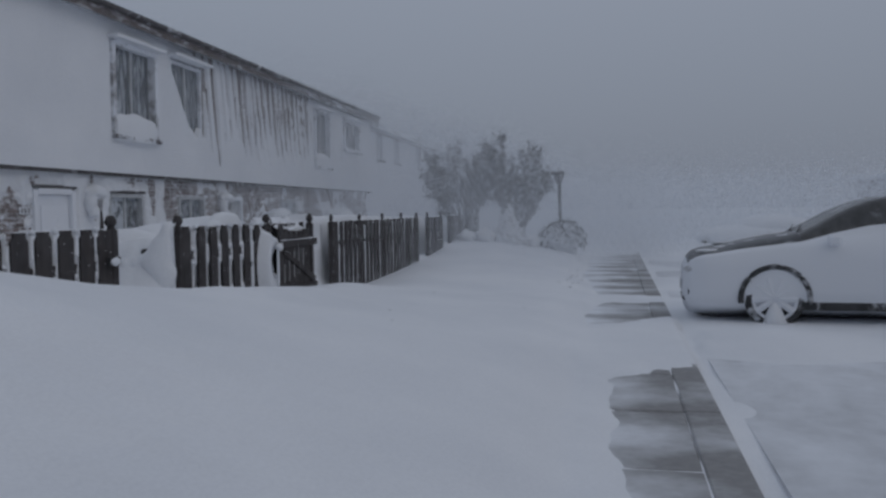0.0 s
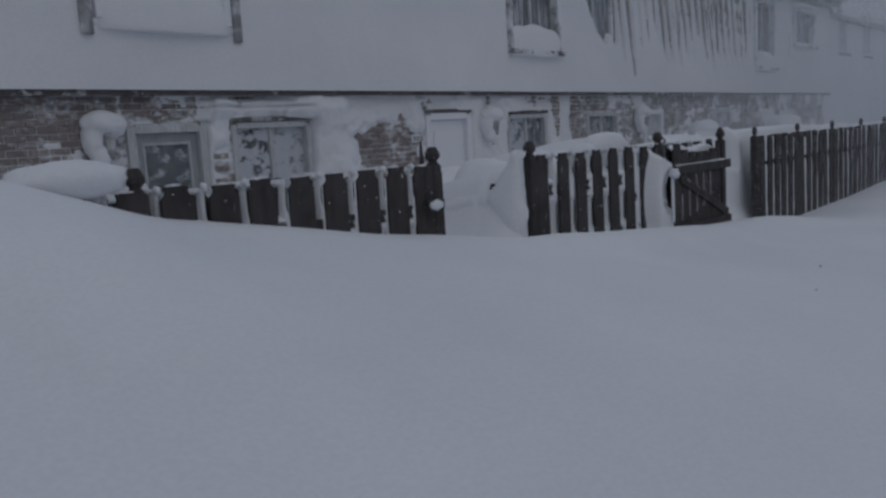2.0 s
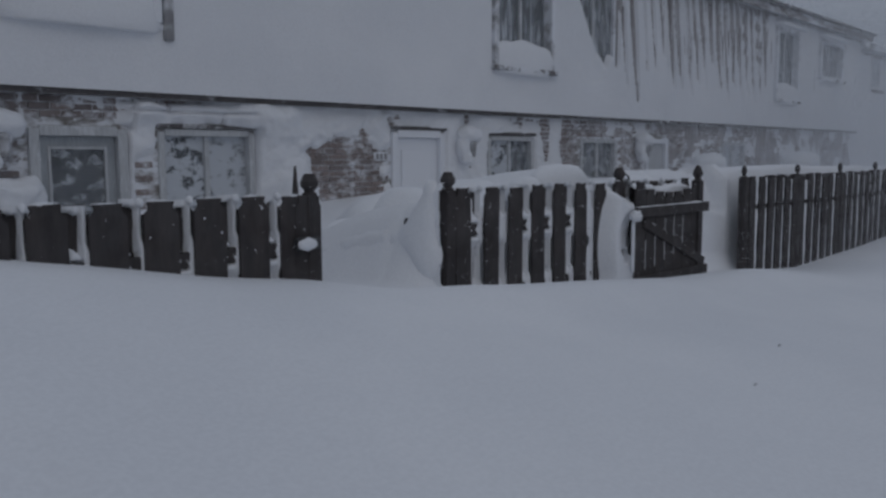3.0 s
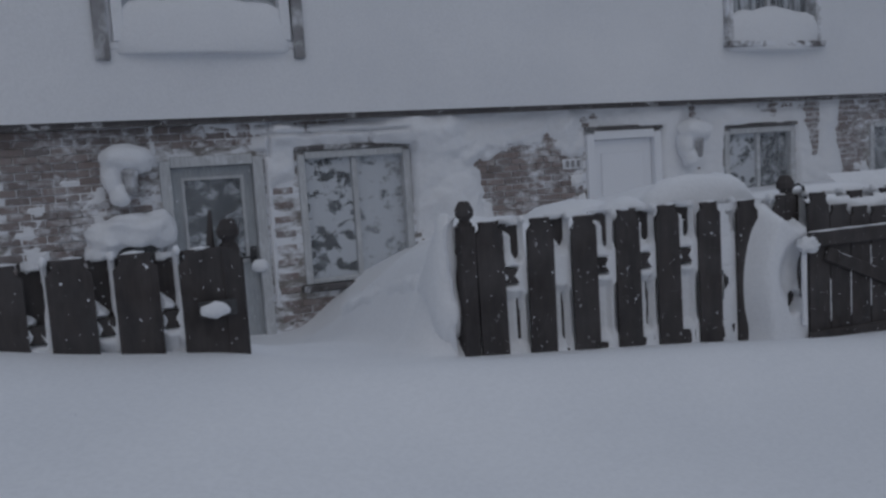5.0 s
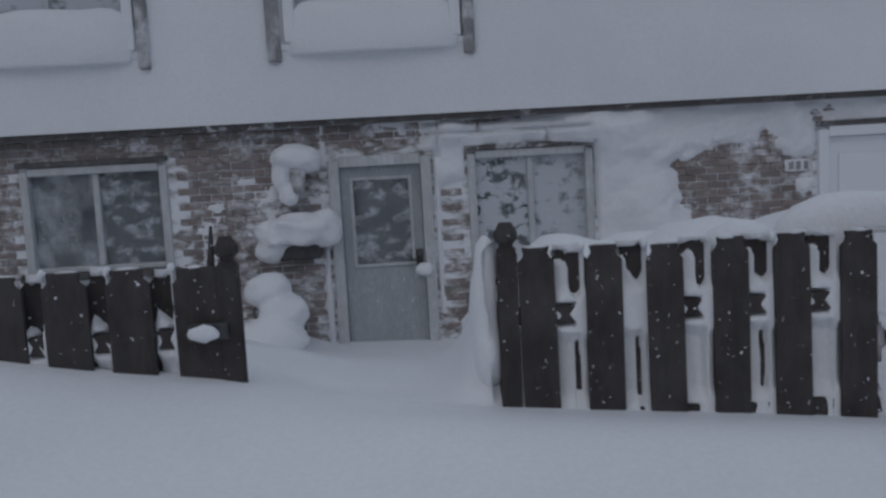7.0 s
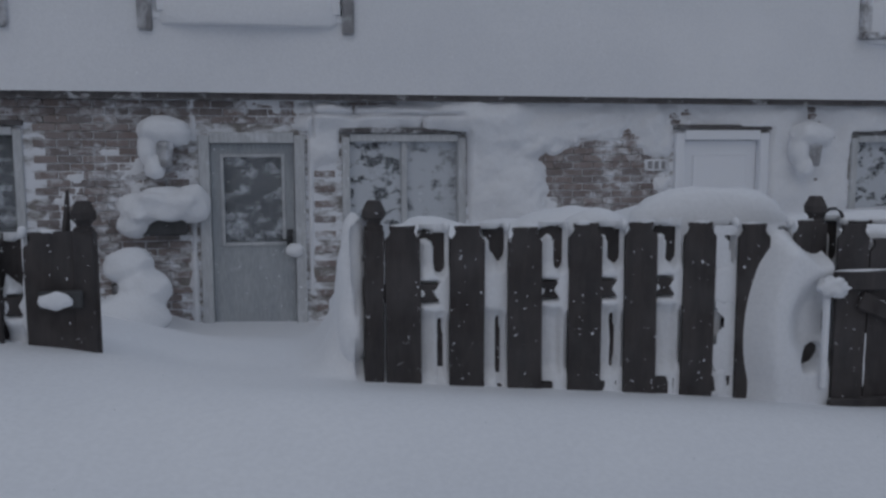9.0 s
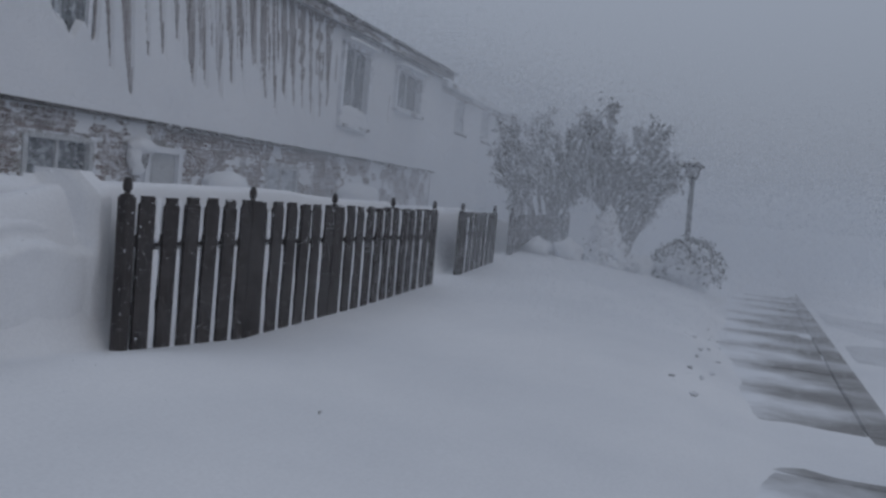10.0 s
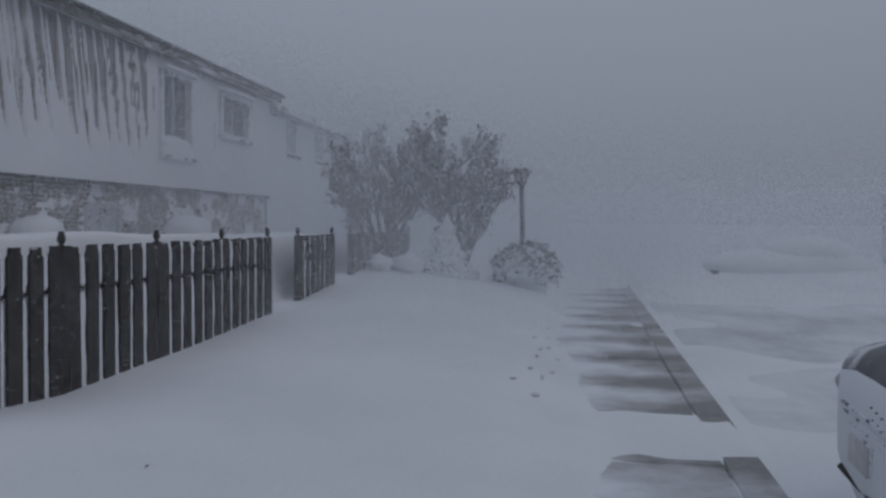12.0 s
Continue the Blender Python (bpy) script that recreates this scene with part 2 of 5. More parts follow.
def box(bm, x0, x1, y0, y1, z0, z1, bevel=0.0):
    made = bmesh.ops.create_cube(bm, size=1.0)["verts"]
    bmesh.ops.scale(bm, vec=(x1 - x0, y1 - y0, z1 - z0), verts=made)
    bmesh.ops.translate(bm, vec=((x0 + x1) / 2, (y0 + y1) / 2, (z0 + z1) / 2), verts=made)
    if bevel:
        edges = list({e for v in made for e in v.link_edges})
        bmesh.ops.bevel(bm, geom=edges, offset=bevel, segments=1, affect="EDGES")
    return bm


def new_box(*a, **k):
    return box(bmesh.new(), *a, **k)


def tube(bm, path, radii, sides=8):
    """A round tapering tube along a list of points."""
    rings = []
    pts = [Vector(q) for q in path]
    for i, q in enumerate(pts):
        d = (pts[min(i + 1, len(pts) - 1)] - pts[max(i - 1, 0)]).normalized()
        a = d.orthogonal().normalized()
        b = d.cross(a)
        rings.append([bm.verts.new(q + radii[i] * (a * math.cos(u) + b * math.sin(u))) for u in (2 * math.pi * k / sides for k in range(sides))])
    for r0, r1 in zip(rings, rings[1:]):
        for k in range(sides):
            bm.faces.new((r0[k], r0[(k + 1) % sides], r1[(k + 1) % sides], r1[k]))
    for r, flip in ((rings[0], True), (rings[-1], False)):
        bm.faces.new(r[::-1] if flip else r)
    return bm


def lump(bm, centre, size, rough=0.18, freq=2.2, sub=3, seed=0.0, flat=None):
    """A wind-rounded lump of snow; flat cuts its underside at that height."""
    made = bmesh.ops.create_icosphere(bm, subdivisions=sub, radius=1.0)["verts"]
    c, s = Vector(centre), Vector(size)
    for v in made:
        d = v.co.copy()
        r = 1 + rough * noise.noise(d * freq + Vector((seed, seed * 1.7, 3.1))) + rough * 0.4 * noise.noise(d * freq * 3 + Vector((seed, 7, 1)))
        v.co = c + Vector((d.x * s.x, d.y * s.y, d.z * s.z)) * r
        if flat is not None and v.co.z < flat:
            v.co.z = flat
    return bm


def fuse(ob, voxel=0.02, rounds=8):
    """Melts overlapping lumps of snow into one soft mass."""
    m = ob.modifiers.new("fuse", "REMESH")
    m.mode, m.voxel_size, m.use_smooth_shade = "VOXEL", voxel, True
    m = ob.modifiers.new("soften", "SMOOTH")
    m.factor, m.iterations = 0.6, rounds
    return ob


def smooth_step(a, b, v):
    t = np.clip((v - a) / (b - a), 0, 1)
    return t * t * (3 - 2 * t)


# ---- the snow ground, one sheet to the horizon ----
FENCE_Y = -4.55
FX = [-9, -6, -4.3, -4.08, -3.95, -3.65, -2.97, -2.4, -1.4, -0.8, -0.1, 0.4, 1.16, 2.3, 3.5, 4.9, 6.2, 7.5, 9.7, 12, 13.3, 15.2, 18, 22, 30, 40]
FZ = [1.0, 1.3, 1.28, 1.30, 1.84, 1.76, 1.555, 1.355, 1.18, 1.06, 0.965, 0.84, 0.74, 0.64, 0.52, 0.45, 0.36, 0.28, 0.34, 0.44, 0.5, 0.62, 0.85, 0.7, 0.5, 0.3]
NX = [-9, -3, -2, -0.2, 0.3, 0.98, 1.07, 1.15, 1.4, 1.9, 2.2, 2.45, 2.75, 3.05, 3.3, 3.5, 4.6, 5.2, 6.0, 6.8, 8.5, 12, 12.7, 13.4, 15, 20, 40]
NZ = [1.0, 1.35, 1.1, 0.95, 0.78, 0.72, 0.95, 1.46, 1.32, 1.3, 1.38, 1.52, 1.40, 1.56, 1.66, 1.47, 1.48, 1.35, 1.52, 1.56, 1.58, 1.5, 1.1, 1.45, 1.5, 1.2, 0.6]
WX = [-9, -3, -1.2, -0.5, -0.15, 0.0, 1.0, 1.25, 1.9, 2.6, 3.4, 5, 7, 12, 20, 40]
WZ = [0.8, 0.8, 0.55, 0.35, 0.22, 0.2, 0.18, 0.2, 0.68, 0.95, 1.1, 1.2, 1.2, 1.3, 1.2, 0.6]


def smooth_interp(v, xs, zs):
    """Linear table softened by averaging over a hand's width."""
    return sum(np.interp(v + d, xs, zs) for d in (-0.12, -0.06, 0, 0.06, 0.12)) / 5


def hash_noise(x, y, seed=0):
    """Cheap smooth value noise on arrays."""
    xi, yi = np.floor(x).astype(int), np.floor(y).astype(int)
    fx, fy = x - xi, y - yi
    fx, fy = fx * fx * (3 - 2 * fx), fy * fy * (3 - 2 * fy)

    def h(a, b):
        q = np.sin(a * 127.1 + b * 311.7 + seed * 74.7) * 43758.5453
        return q - np.floor(q)
    return (h(xi, yi) * (1 - fx) + h(xi + 1, yi) * fx) * (1 - fy) + (h(xi, yi + 1) * (1 - fx) + h(xi + 1, yi + 1) * fx) * fy


def fbm(x, y, octaves=4, seed=0):
    return sum(hash_noise(x * 2 ** k, y * 2 ** k, seed + k) * 0.5 ** (k + 1) for k in range(octaves))


def kerb_line(x):
    """The outer edge of the footpath, which runs a little askew to the houses."""
    return -9.86 - 0.0225 * x


def snow_height(x, y):
    x, y = np.asarray(x, float), np.asarray(y, float)
    f = smooth_interp(x, FX, FZ)
    near, wall = smooth_interp(x, NX, NZ), smooth_interp(x, WX, WZ)
    soft = fbm(x * 0.5, y * 0.5, 4, 3) - 0.47
    # yard between fence and wall
    k = smooth_step(-4.3, -0.2, y)
    yard = near * (1 - k) + wall * k + 0.10 * soft
    yard = np.where(y > FENCE_Y + 0.45, yard, f + (yard - f) * smooth_step(FENCE_Y + 0.02, FENCE_Y + 0.45, y))
    # slope from the fence down to the walk
    u = np.clip((y + 8.75) / (FENCE_Y + 8.75), 0, 1)
    broad = sum(np.interp(x + d, FX, FZ) for d in np.linspace(-1.6, 1.6, 9)) / 9
    cliff = 1 - smooth_step(-3.9, -3.2, x)
    w = smooth_step(0.45, 0.98, u) * (1 - cliff) + smooth_step(0.72, 0.86, u) * cliff
    f = f * w + broad * (1 - w)
    slope = 0.05 + (f - 0.05) * (1 - (1 - u) ** (1.12 + 0.43 * smooth_step(-2.2, -0.2, x))) + 0.12 * soft * np.minimum(u * 3, 1) * (1 - u * 0.8) + 0.1 * smooth_step(0, 0.15, u) * (1 - u)
    slope = slope + 0.12 * np.exp(-((y + 5.15) / 0.42) ** 2) * smooth_step(-0.4, 1.0, x) * (1 - smooth_step(5.0, 7.5, x))
    # blown thin over the walk, in places bare
    e = y - kerb_line(x)
    wide = 0.38 * smooth_step(8.5, 14, x) - 0.4 * (1 - smooth_step(0, 3, x)) + 0.2 * (fbm(x * 0.7, x * 0, 2, 44) - 0.4)
    bare = fbm(x * 1.5, e * 0.5, 4, 11) - 0.47
    warp = x + 1.8 * (fbm(x * 0.6, e * 1.1, 3, 15) - 0.45) + 0.45 * np.clip(e, 0, 1.5)
    cover = np.interp(warp, [-9, -2.8, -2.0, 1.6, 2.6, 4.6, 5.6, 7.2, 8.2, 9.5, 22, 26], [0.05, 0.03, -0.015, -0.015, 0.07, 0.07, -0.02, -0.02, 0.02, -0.02, -0.015, 0.05])
    walkway = cover + 0.07 * bare + 0.09 * smooth_step(1.1, 1.5, e - wide)
    lot = -0.095 + 0.13 * fbm(x * 0.25, y * 0.3, 3, 21) + 0.05 * smooth_step(1.5, 3.5, x) * (1 - smooth_step(7.0, 9.5, x)) + 0.04 * smooth_step(16, 22, x)
    lot = lot - 0.045 * (1 - smooth_step(2.2, 3.0, x))
    lot = lot + 0.12 * np.exp(-((x - 3.3) / 0.9) ** 2 - ((y + 11.0) / 0.8) ** 2) + 0.5 * np.exp(-((x - 27) / 3) ** 2 - ((y + 17) / 6) ** 2)
    lot = np.where(e > -0.15, np.minimum(lot, -0.03 + 0.05 * bare), lot)
    z = np.where(y > FENCE_Y, yard, np.where(e - wide > 1.45, slope, np.where(e > 0.0, walkway, lot)))
    a = smooth_step(1.2, 1.7, e - wide)
    z = np.where((e - wide > 1.2) & (e - wide < 1.7), walkway * (1 - a) + slope * a, z)
    far = smooth_step(32, 60, np.abs(x)) + smooth_step(20, 40, np.abs(y + 4))
    return z * (1 - np.clip(far, 0, 1) * 0.7)


def axis(pieces):
    out = []
    for a, b, step in pieces:
        out += list(np.arange(a, b, step))
    return np.array(out + [pieces[-1][1]])


GX = axis([(-1500, -100, 350), (-100, -12, 11), (-12, -8, 0.5), (-8, 8, 0.07), (8, 16, 0.11), (16, 32, 0.25), (32, 100, 8.5), (100, 1500, 350)])
GY = axis([(-1500, -100, 350), (-100, -20, 10), (-20, -12.5, 0.5), (-12.5, -10.08, 0.11), (-10.08, -8.6, 0.06), (-8.6, -4.7, 0.1), (-4.7, -4.0, 0.05), (-4.0, 0.2, 0.1), (0.2, 20, 4), (20, 100, 20), (100, 1500, 350)])
XX, YY = np.meshgrid(GX, GY)
ZZ = snow_height(XX, YY)
ZZ[YY > 0.15] = 0.05
nx, ny = len(GX), len(GY)
ground_mesh = bpy.data.meshes.new("ground")
idx = np.arange(nx * ny).reshape(ny, nx)
quads = np.stack([idx[:-1, :-1], idx[:-1, 1:], idx[1:, 1:], idx[1:, :-1]], -1).reshape(-1, 4)
ground_mesh.from_pydata(np.stack([XX, YY, ZZ], -1).reshape(-1, 3).tolist(), [], quads.tolist())
ground_mesh.materials.append(M_SNOW)
ground_mesh.polygons.foreach_set("use_smooth", [True] * len(ground_mesh.polygons))
tagged(new("ground", ground_mesh), "deep wind-drifted snow covering the ground up to the fence", "snow", kind="structure")

# concrete walk with its slabs, and the kerb
skew = math.degrees(math.atan(-0.0225))
walkway = thing("pavement", "wet concrete footpath of square slabs dusted with blown snow", "footpath", kind="structure", at=(0, -9.86, 0))
walkway.rotation_euler.z = radians(skew)
for i in range(30):
    x0 = -9.46 + 1.53 * i
    part("slab", new_box(x0, x0 + 1.505, 0.283, 2.1, -0.12, 0.004 * math.sin(i * 2.3), 0.012), M_SLAB, walkway)
kerb = thing("kerb", "dark wet concrete kerb edging the footpath", "kerb", kind="structure", at=(0, -9.86, 0))
kerb.rotation_euler.z = radians(skew)
for i in range(15):
    x0 = -9.46 + 3.06 * i
    part("kerbstone", new_box(x0, x0 + 3.05, 0.0, 0.28, -0.22, 0.008, 0.015), M_SLAB, kerb)

# car park, thinly dusted asphalt among low drifts
lot_bm = bmesh.new()
ys = [-10.03, -11.5, -14, -18, -26, -40]
xs = [-30, -8, 0, 6, 12, 20, 30, 60]
grid = [[lot_bm.verts.new((x, y - 0.0225 * x if y > -12 else y, -0.035)) for x in xs] for y in ys]
for r0, r1 in zip(grid, grid[1:]):
    for k in range(len(xs) - 1):
        lot_bm.faces.new((r0[k], r1[k], r1[k + 1], r0[k + 1]))
low = [lot_bm.verts.new(v.co - Vector((0, 0, 0.1))) for v in grid[0]]
for k in range(len(xs) - 1):
    lot_bm.faces.new((grid[0][k], grid[0][k + 1], low[k + 1], low[k]))
tagged(part("road", lot_bm, M_ASPHALT), "asphalt car park dusted grey with blowing snow", "car park", kind="structure")

# ---- the terrace ----
UP = -0.15          # face of the overhanging upper storey
LEDGE = 2.42        # its lower edge
EAVE = 5.2


def holed(x0, x1, z0, z1, y0, y1, holes):
    """A wall with openings right through it."""
    bm = bmesh.new()
    xs = sorted({x0, x1, *[h[0] for h in holes], *[h[1] for h in holes]})
    zs = sorted({z0, z1, *[h[2] for h in holes], *[h[3] for h in holes]})
    for a, b in zip(xs, xs[1:]):
        run = []
        for c, d in zip(zs, zs[1:]):
            m, q = (a + b) / 2, (c + d) / 2
            if any(h[0] < m < h[1] and h[2] < q < h[3] for h in holes):
                continue
            if run and abs(run[-1][1] - c) < 1e-6:
                run[-1][1] = d
            else:
                run.append([c, d])
        for c, d in run:
            box(bm, a, b, y0, y1, c, d)
    return bm


# x0, x1, z0, z1 of the openings below: doors and windows
DOOR_A = (0.0, 0.95, 0.0, 2.0)
WIN_A = (1.37, 2.56, 0.62, 1.99)
WIN_L = (-2.98, -1.62, 1.05, 2.05)
DOOR_B = (4.89, 5.92, 0.0, 2.04)
WIN_B = (7.0, 8.15, 0.8, 1.99)
WIN_C = (9.62, 10.8, 0.9, 1.98)
DOOR_C = (11.95, 12.8, 0.0, 2.0)
WIN_D = (15.5, 16.7, 0.9, 1.95)
LOW = [DOOR_A, WIN_A, WIN_L, DOOR_B, WIN_B, WIN_C, DOOR_C, WIN_D]
# upper windows
UPPER = [(-3.35, -1.75, 3.12, 4.75), (-0.3, 1.3, 3.12, 4.75), (6.9, 8.42, 3.1, 4.8), (9.05, 10.5, 3.2, 4.85), (18.0, 19.45, 3.08, 4.85), (21.1, 22.9, 3.8, 4.85)]
X_END = 24.7

part("wall_lower", holed(-12, X_END, -0.2, LEDGE, 0.0, 0.25, LOW), M_MORTAR).name = "wall_lower"
wall_lower = bpy.data.objects["wall_lower"]
tagged(wall_lower, "red-brown brick ground-floor wall crusted with wind-driven snow", "brick wall", kind="structure")
wall_upper = part("wall_upper", holed(-12, X_END, LEDGE, EAVE, UP, 0.25, UPPER), M_SIDING)
tagged(wall_upper, "overhanging upper wall of weathered vertical siding plastered with snow", "wall", kind="structure")
tagged(part("wall_end", new_box(X_END - 0.25, X_END, 0.26, 9, -0.2, EAVE + 0.3), M_SIDING), "end wall of the terrace in weathered siding", "wall", kind="structure")
tagged(part("wall_back", new_box(-12, X_END, 9, 9.25, -0.2, EAVE + 0.3), M_SIDING), "rear wall of the terrace", "wall", kind="structure")
# backing and floor: room shade put into the colour, seen through the panes
tagged(part("wall_inner", new_box(-12, X_END - 0.3, 1.6, 1.7, -0.2, EAVE), M_UNLIT), "backing coloured near black for the unlit rooms behind the windows", "wall", kind="structure")
tagged(part("floor_upper", new_box(-12, X_END - 0.3, 0.26, 9, LEDGE - 0.02, LEDGE + 0.2), M_UNLIT), "upper floor coloured near black for the unlit rooms inside", "floor", kind="structure")


# ---- snow plastered on the walls ----
def plaster(name, xs, zs, y, thick, label):
    """A crust of wind-packed snow on a wall, with its own thickness; it dips behind the wall where the wall is bare."""
    xx, zz = np.meshgrid(xs, zs)
    t = thick(xx, zz)
    me = bpy.data.meshes.new(name)
    a, b = len(zs), len(xs)
    ids = np.arange(a * b).reshape(a, b)
    keep = np.maximum.reduce([t[:-1, :-1], t[:-1, 1:], t[1:, 1:], t[1:, :-1]]) > -0.02
    q = np.stack([ids[:-1, :-1], ids[:-1, 1:], ids[1:, 1:], ids[1:, :-1]], -1)[keep]
    me.from_pydata(np.stack([xx, y - np.maximum(t, -0.03), zz], -1).reshape(-1, 3).tolist(), [], q.tolist())
    me.materials.append(M_CRUST)
    me.polygons.foreach_set("use_smooth", [True] * len(me.polygons))
    ob = tagged(new(name, me), label, "snow", kind="stuff")
    return ob


def inside(x, z, hole, soft=0.06, grow=0.0):
    x0, x1, z0, z1 = hole
    return smooth_step(x0 - grow - soft, x0 - grow + soft, x) * (1 - smooth_step(x1 + grow - soft, x1 + grow + soft, x)) * smooth_step(z0 - grow - soft, z0 - grow + soft, z) * (1 - smooth_step(z1 + grow - soft, z1 + grow + soft, z))


def icicle_gaps(lean, z, pitch, seed, fine):
    """Bare tongues between the boards: broad under the eaves, running out to a point lower down."""
    cell = np.floor(lean / pitch)
    mid = (cell + 0.5 + 0.3 * (hash_noise(cell, cell * 0 + 1.5, seed) - 0.5)) * pitch
    foot = 2.55 + 1.25 * hash_noise(cell, cell * 0 + 4.5, seed + 1)
    half = pitch * (0.05 + fine * hash_noise(cell, cell * 0 + 7.5, seed + 2)) * np.clip((z - foot) / 1.3, 0, 1) ** 0.6
    return 1 - smooth_step(0.0, 0.035, np.abs(lean - mid) - half) * 1.0, foot


def upper_thick(x, z):
    t = 0.045 + 0.03 * fbm(x * 0.9, z * 0.9, 4, 5)
    # bare tongues beyond the third window, leaning with the wind
    lean = x + 0.16 * (z - 3.0) + 0.03 * (fbm(x * 2, z * 1.5, 3, 19) - 0.45)
    gap, foot = icicle_gaps(lean, z, 0.37, 8, 0.36)
    thin, foot2 = icicle_gaps(lean + 0.1, z, 0.155, 23, 0.22)
    bare = np.maximum(gap * (z > foot), 0.55 * thin * (z > foot2 + 0.35) * smooth_step(11.5, 13, x))
    zone = smooth_step(10.3, 10.6, lean) * (1 - 0.3 * smooth_step(12, 16, x)) * (1 - 0.8 * smooth_step(17.2, 17.9, x))
    t = t - 0.02 * smooth_step(11.5, 14, lean) * smooth_step(2.9, 3.5, z)
    t = t - 0.12 * zone * bare
    for k, h in enumerate(UPPER):
        if k == 3:
            continue
        t = t * (1 - inside(x, z, h, 0.02)) - 0.2 * inside(x, z, h, 0.03, 0.02)
    # the fourth window is half overrun: snow slants across its left side and fills its foot
    rag = 0.16 * (fbm(x * 5, z * 2, 3, 77) - 0.45)
    show = smooth_step(-0.04, 0.04, x - 9.12 - 0.62 * np.clip(4.65 - z, 0, 2) + rag) * smooth_step(-0.04, 0.05, z - 3.42 - 0.9 * rag - 0.10 * np.sin(x * 16)) * inside(x, z, UPPER[3], 0.03, 0.06)
    t = t - 0.22 * show
    # under the eaves
    return t - 0.06 * smooth_step(5.0, 5.25, z) * smooth_step(6, 9, x)


plaster("wall_snow", np.concatenate([np.arange(-6, 6.5, 0.06), np.arange(6.5, 16, 0.028), np.arange(16, X_END, 0.06)]), np.arange(LEDGE - 0.03, EAVE + 0.01, 0.05), UP, upper_thick, "thick wind-packed snow plastered over the upper siding")


def lower_thick(x, z):
    n1 = fbm(x * 1.7, z * 2.2, 5, 31) - 0.48
    n2 = fbm(x * 0.5, z * 0.4, 3, 37) - 0.45
    n3 = fbm(x * 9, z * 13, 3, 41) - 0.45
    t = -0.030 + 0.10 * n1 + 0.05 * n2 + 0.05 * n3
    # drift packed against the wall past the window, and round the next door
    t = t + 0.2 * np.exp(-((x - 2.95 - 0.5 * (1.7 - z)) / 0.42) ** 2) * (1 - 0.2 * smooth_step(2.0, 2.3, z))
    t = t + 0.062 * smooth_step(4.3, 4.7, x) * (1 - smooth_step(8.3, 8.7, x)) + 0.006 * smooth_step(8.6, 9.2, x)
    t = t + 0.09 * smooth_step(1.78, 2.0, z + 0.5 * n1) * smooth_step(2.8, 3.1, x) * (1 - smooth_step(4.5, 4.8, x))
    t = t + 0.055 * np.exp(-((x - 1.02) / 0.10) ** 2) * smooth_step(0.3, 0.6, z) + 0.085 * np.exp(-((z - 2.2) / 0.11) ** 2) * smooth_step(0.9, 1.2, x) * (1 - smooth_step(2.9, 3.3, x))
    t = t + 0.07 * np.exp(-((x - 1.2) / 0.16) ** 2) * smooth_step(1.65, 1.85, z)
    t = t + 0.07 * np.exp(-((x + 0.085 + 0.05 * n1) / 0.06) ** 2)
    t = t + 0.09 * np.exp(-((x - 8.8) / 0.2) ** 4)
    t = t - 0.12 * np.exp(-((x - 1.19 + 0.06 * n1) / 0.12) ** 4) * (1 - smooth_step(1.55, 1.75, z + 0.3 * n1)) + 0.04 * n1 * np.exp(-((x - 1.2) / 0.2) ** 2)
    # brick blown half clear beside the next door, ragged course by course
    course = 0.10 * (hash_noise(np.floor(z / 0.0745) * 1.0, np.floor(x * 2.3), 71) - 0.5)
    t = t - 0.068 * inside(x + 0.9 * n1 + course, z + 0.5 * n1 + 0.10 * (x - 4.2), (3.45, 4.86, 0.8, 1.8), 0.14) + 0.075 * n1 + 0.03 * n3 * inside(x, z, (3.2, 5.0, 0.8, 2.1), 0.2)
    t = t - 0.016 * (1 - smooth_step(-0.3, -0.1, x))
    # cracked slabs of crust over the window
    brk = 0.05 * n1 + 0.03 * n3
    line = np.minimum.reduce([np.abs(z - 2.2 - brk), np.abs(z - 2.31 - brk) + 9 * (x > 1.9), np.abs(x - 1.45 - brk) + 9 * (z < 2.2), np.abs(x - 2.15 + brk) + 9 * (z > 2.2), np.abs(x - 1.05 - brk)])
    t = t - 0.09 * np.exp(-(line / 0.017) ** 2) * smooth_step(0.9, 1.0, x) * (1 - smooth_step(2.5, 2.6, x)) * smooth_step(1.95, 2.0, z)
    for h in LOW:
        t = t * (1 - inside(x, z, h, 0.02)) - 0.2 * inside(x, z, h, 0.02, 0.05)
    return t


plaster("wall_snow", np.concatenate([np.arange(-6, -1.6, 0.04), np.arange(-1.6, 5.6, 0.02), np.arange(5.6, 10, 0.04), np.arange(10, X_END, 0.09)]), np.arange(0.0, LEDGE - 0.05, 0.024), -0.014, lower_thick, "ragged patches of snow stuck to the brick wall")


# ---- roof ----
roof = thing("roof", "snow-blown pitched roof with a dark gutter along the eaves", "roof", kind="structure")
bm = bmesh.new()
for x0, x1, y0 in ((-12, X_END + 0.2, -0.42),):
    v = [bm.verts.new(q) for q in ((x0, y0, EAVE + 0.02), (x1, y0, EAVE + 0.02), (x1, 4.6, EAVE + 1.75), (x0, 4.6, EAVE + 1.75), (x0, 9.4, EAVE + 0.02), (x1, 9.4, EAVE + 0.02))]
    u = [bm.verts.new(q.co + Vector((0, 0, 0.16))) for q in v]
    for a, b, c, d in ((0, 1, 2, 3), (3, 2, 5, 4)):
        bm.faces.new((u[a], u[b], u[c], u[d]))
        bm.faces.new((v[d], v[c], v[b], v[a]))
    for a, b in ((0, 1), (1, 2), (2, 5), (5, 4), (4, 3), (3, 0)):
        bm.faces.new((v[a], v[b], u[b], u[a]))
part("shingles", bm, M_ROOF, roof)
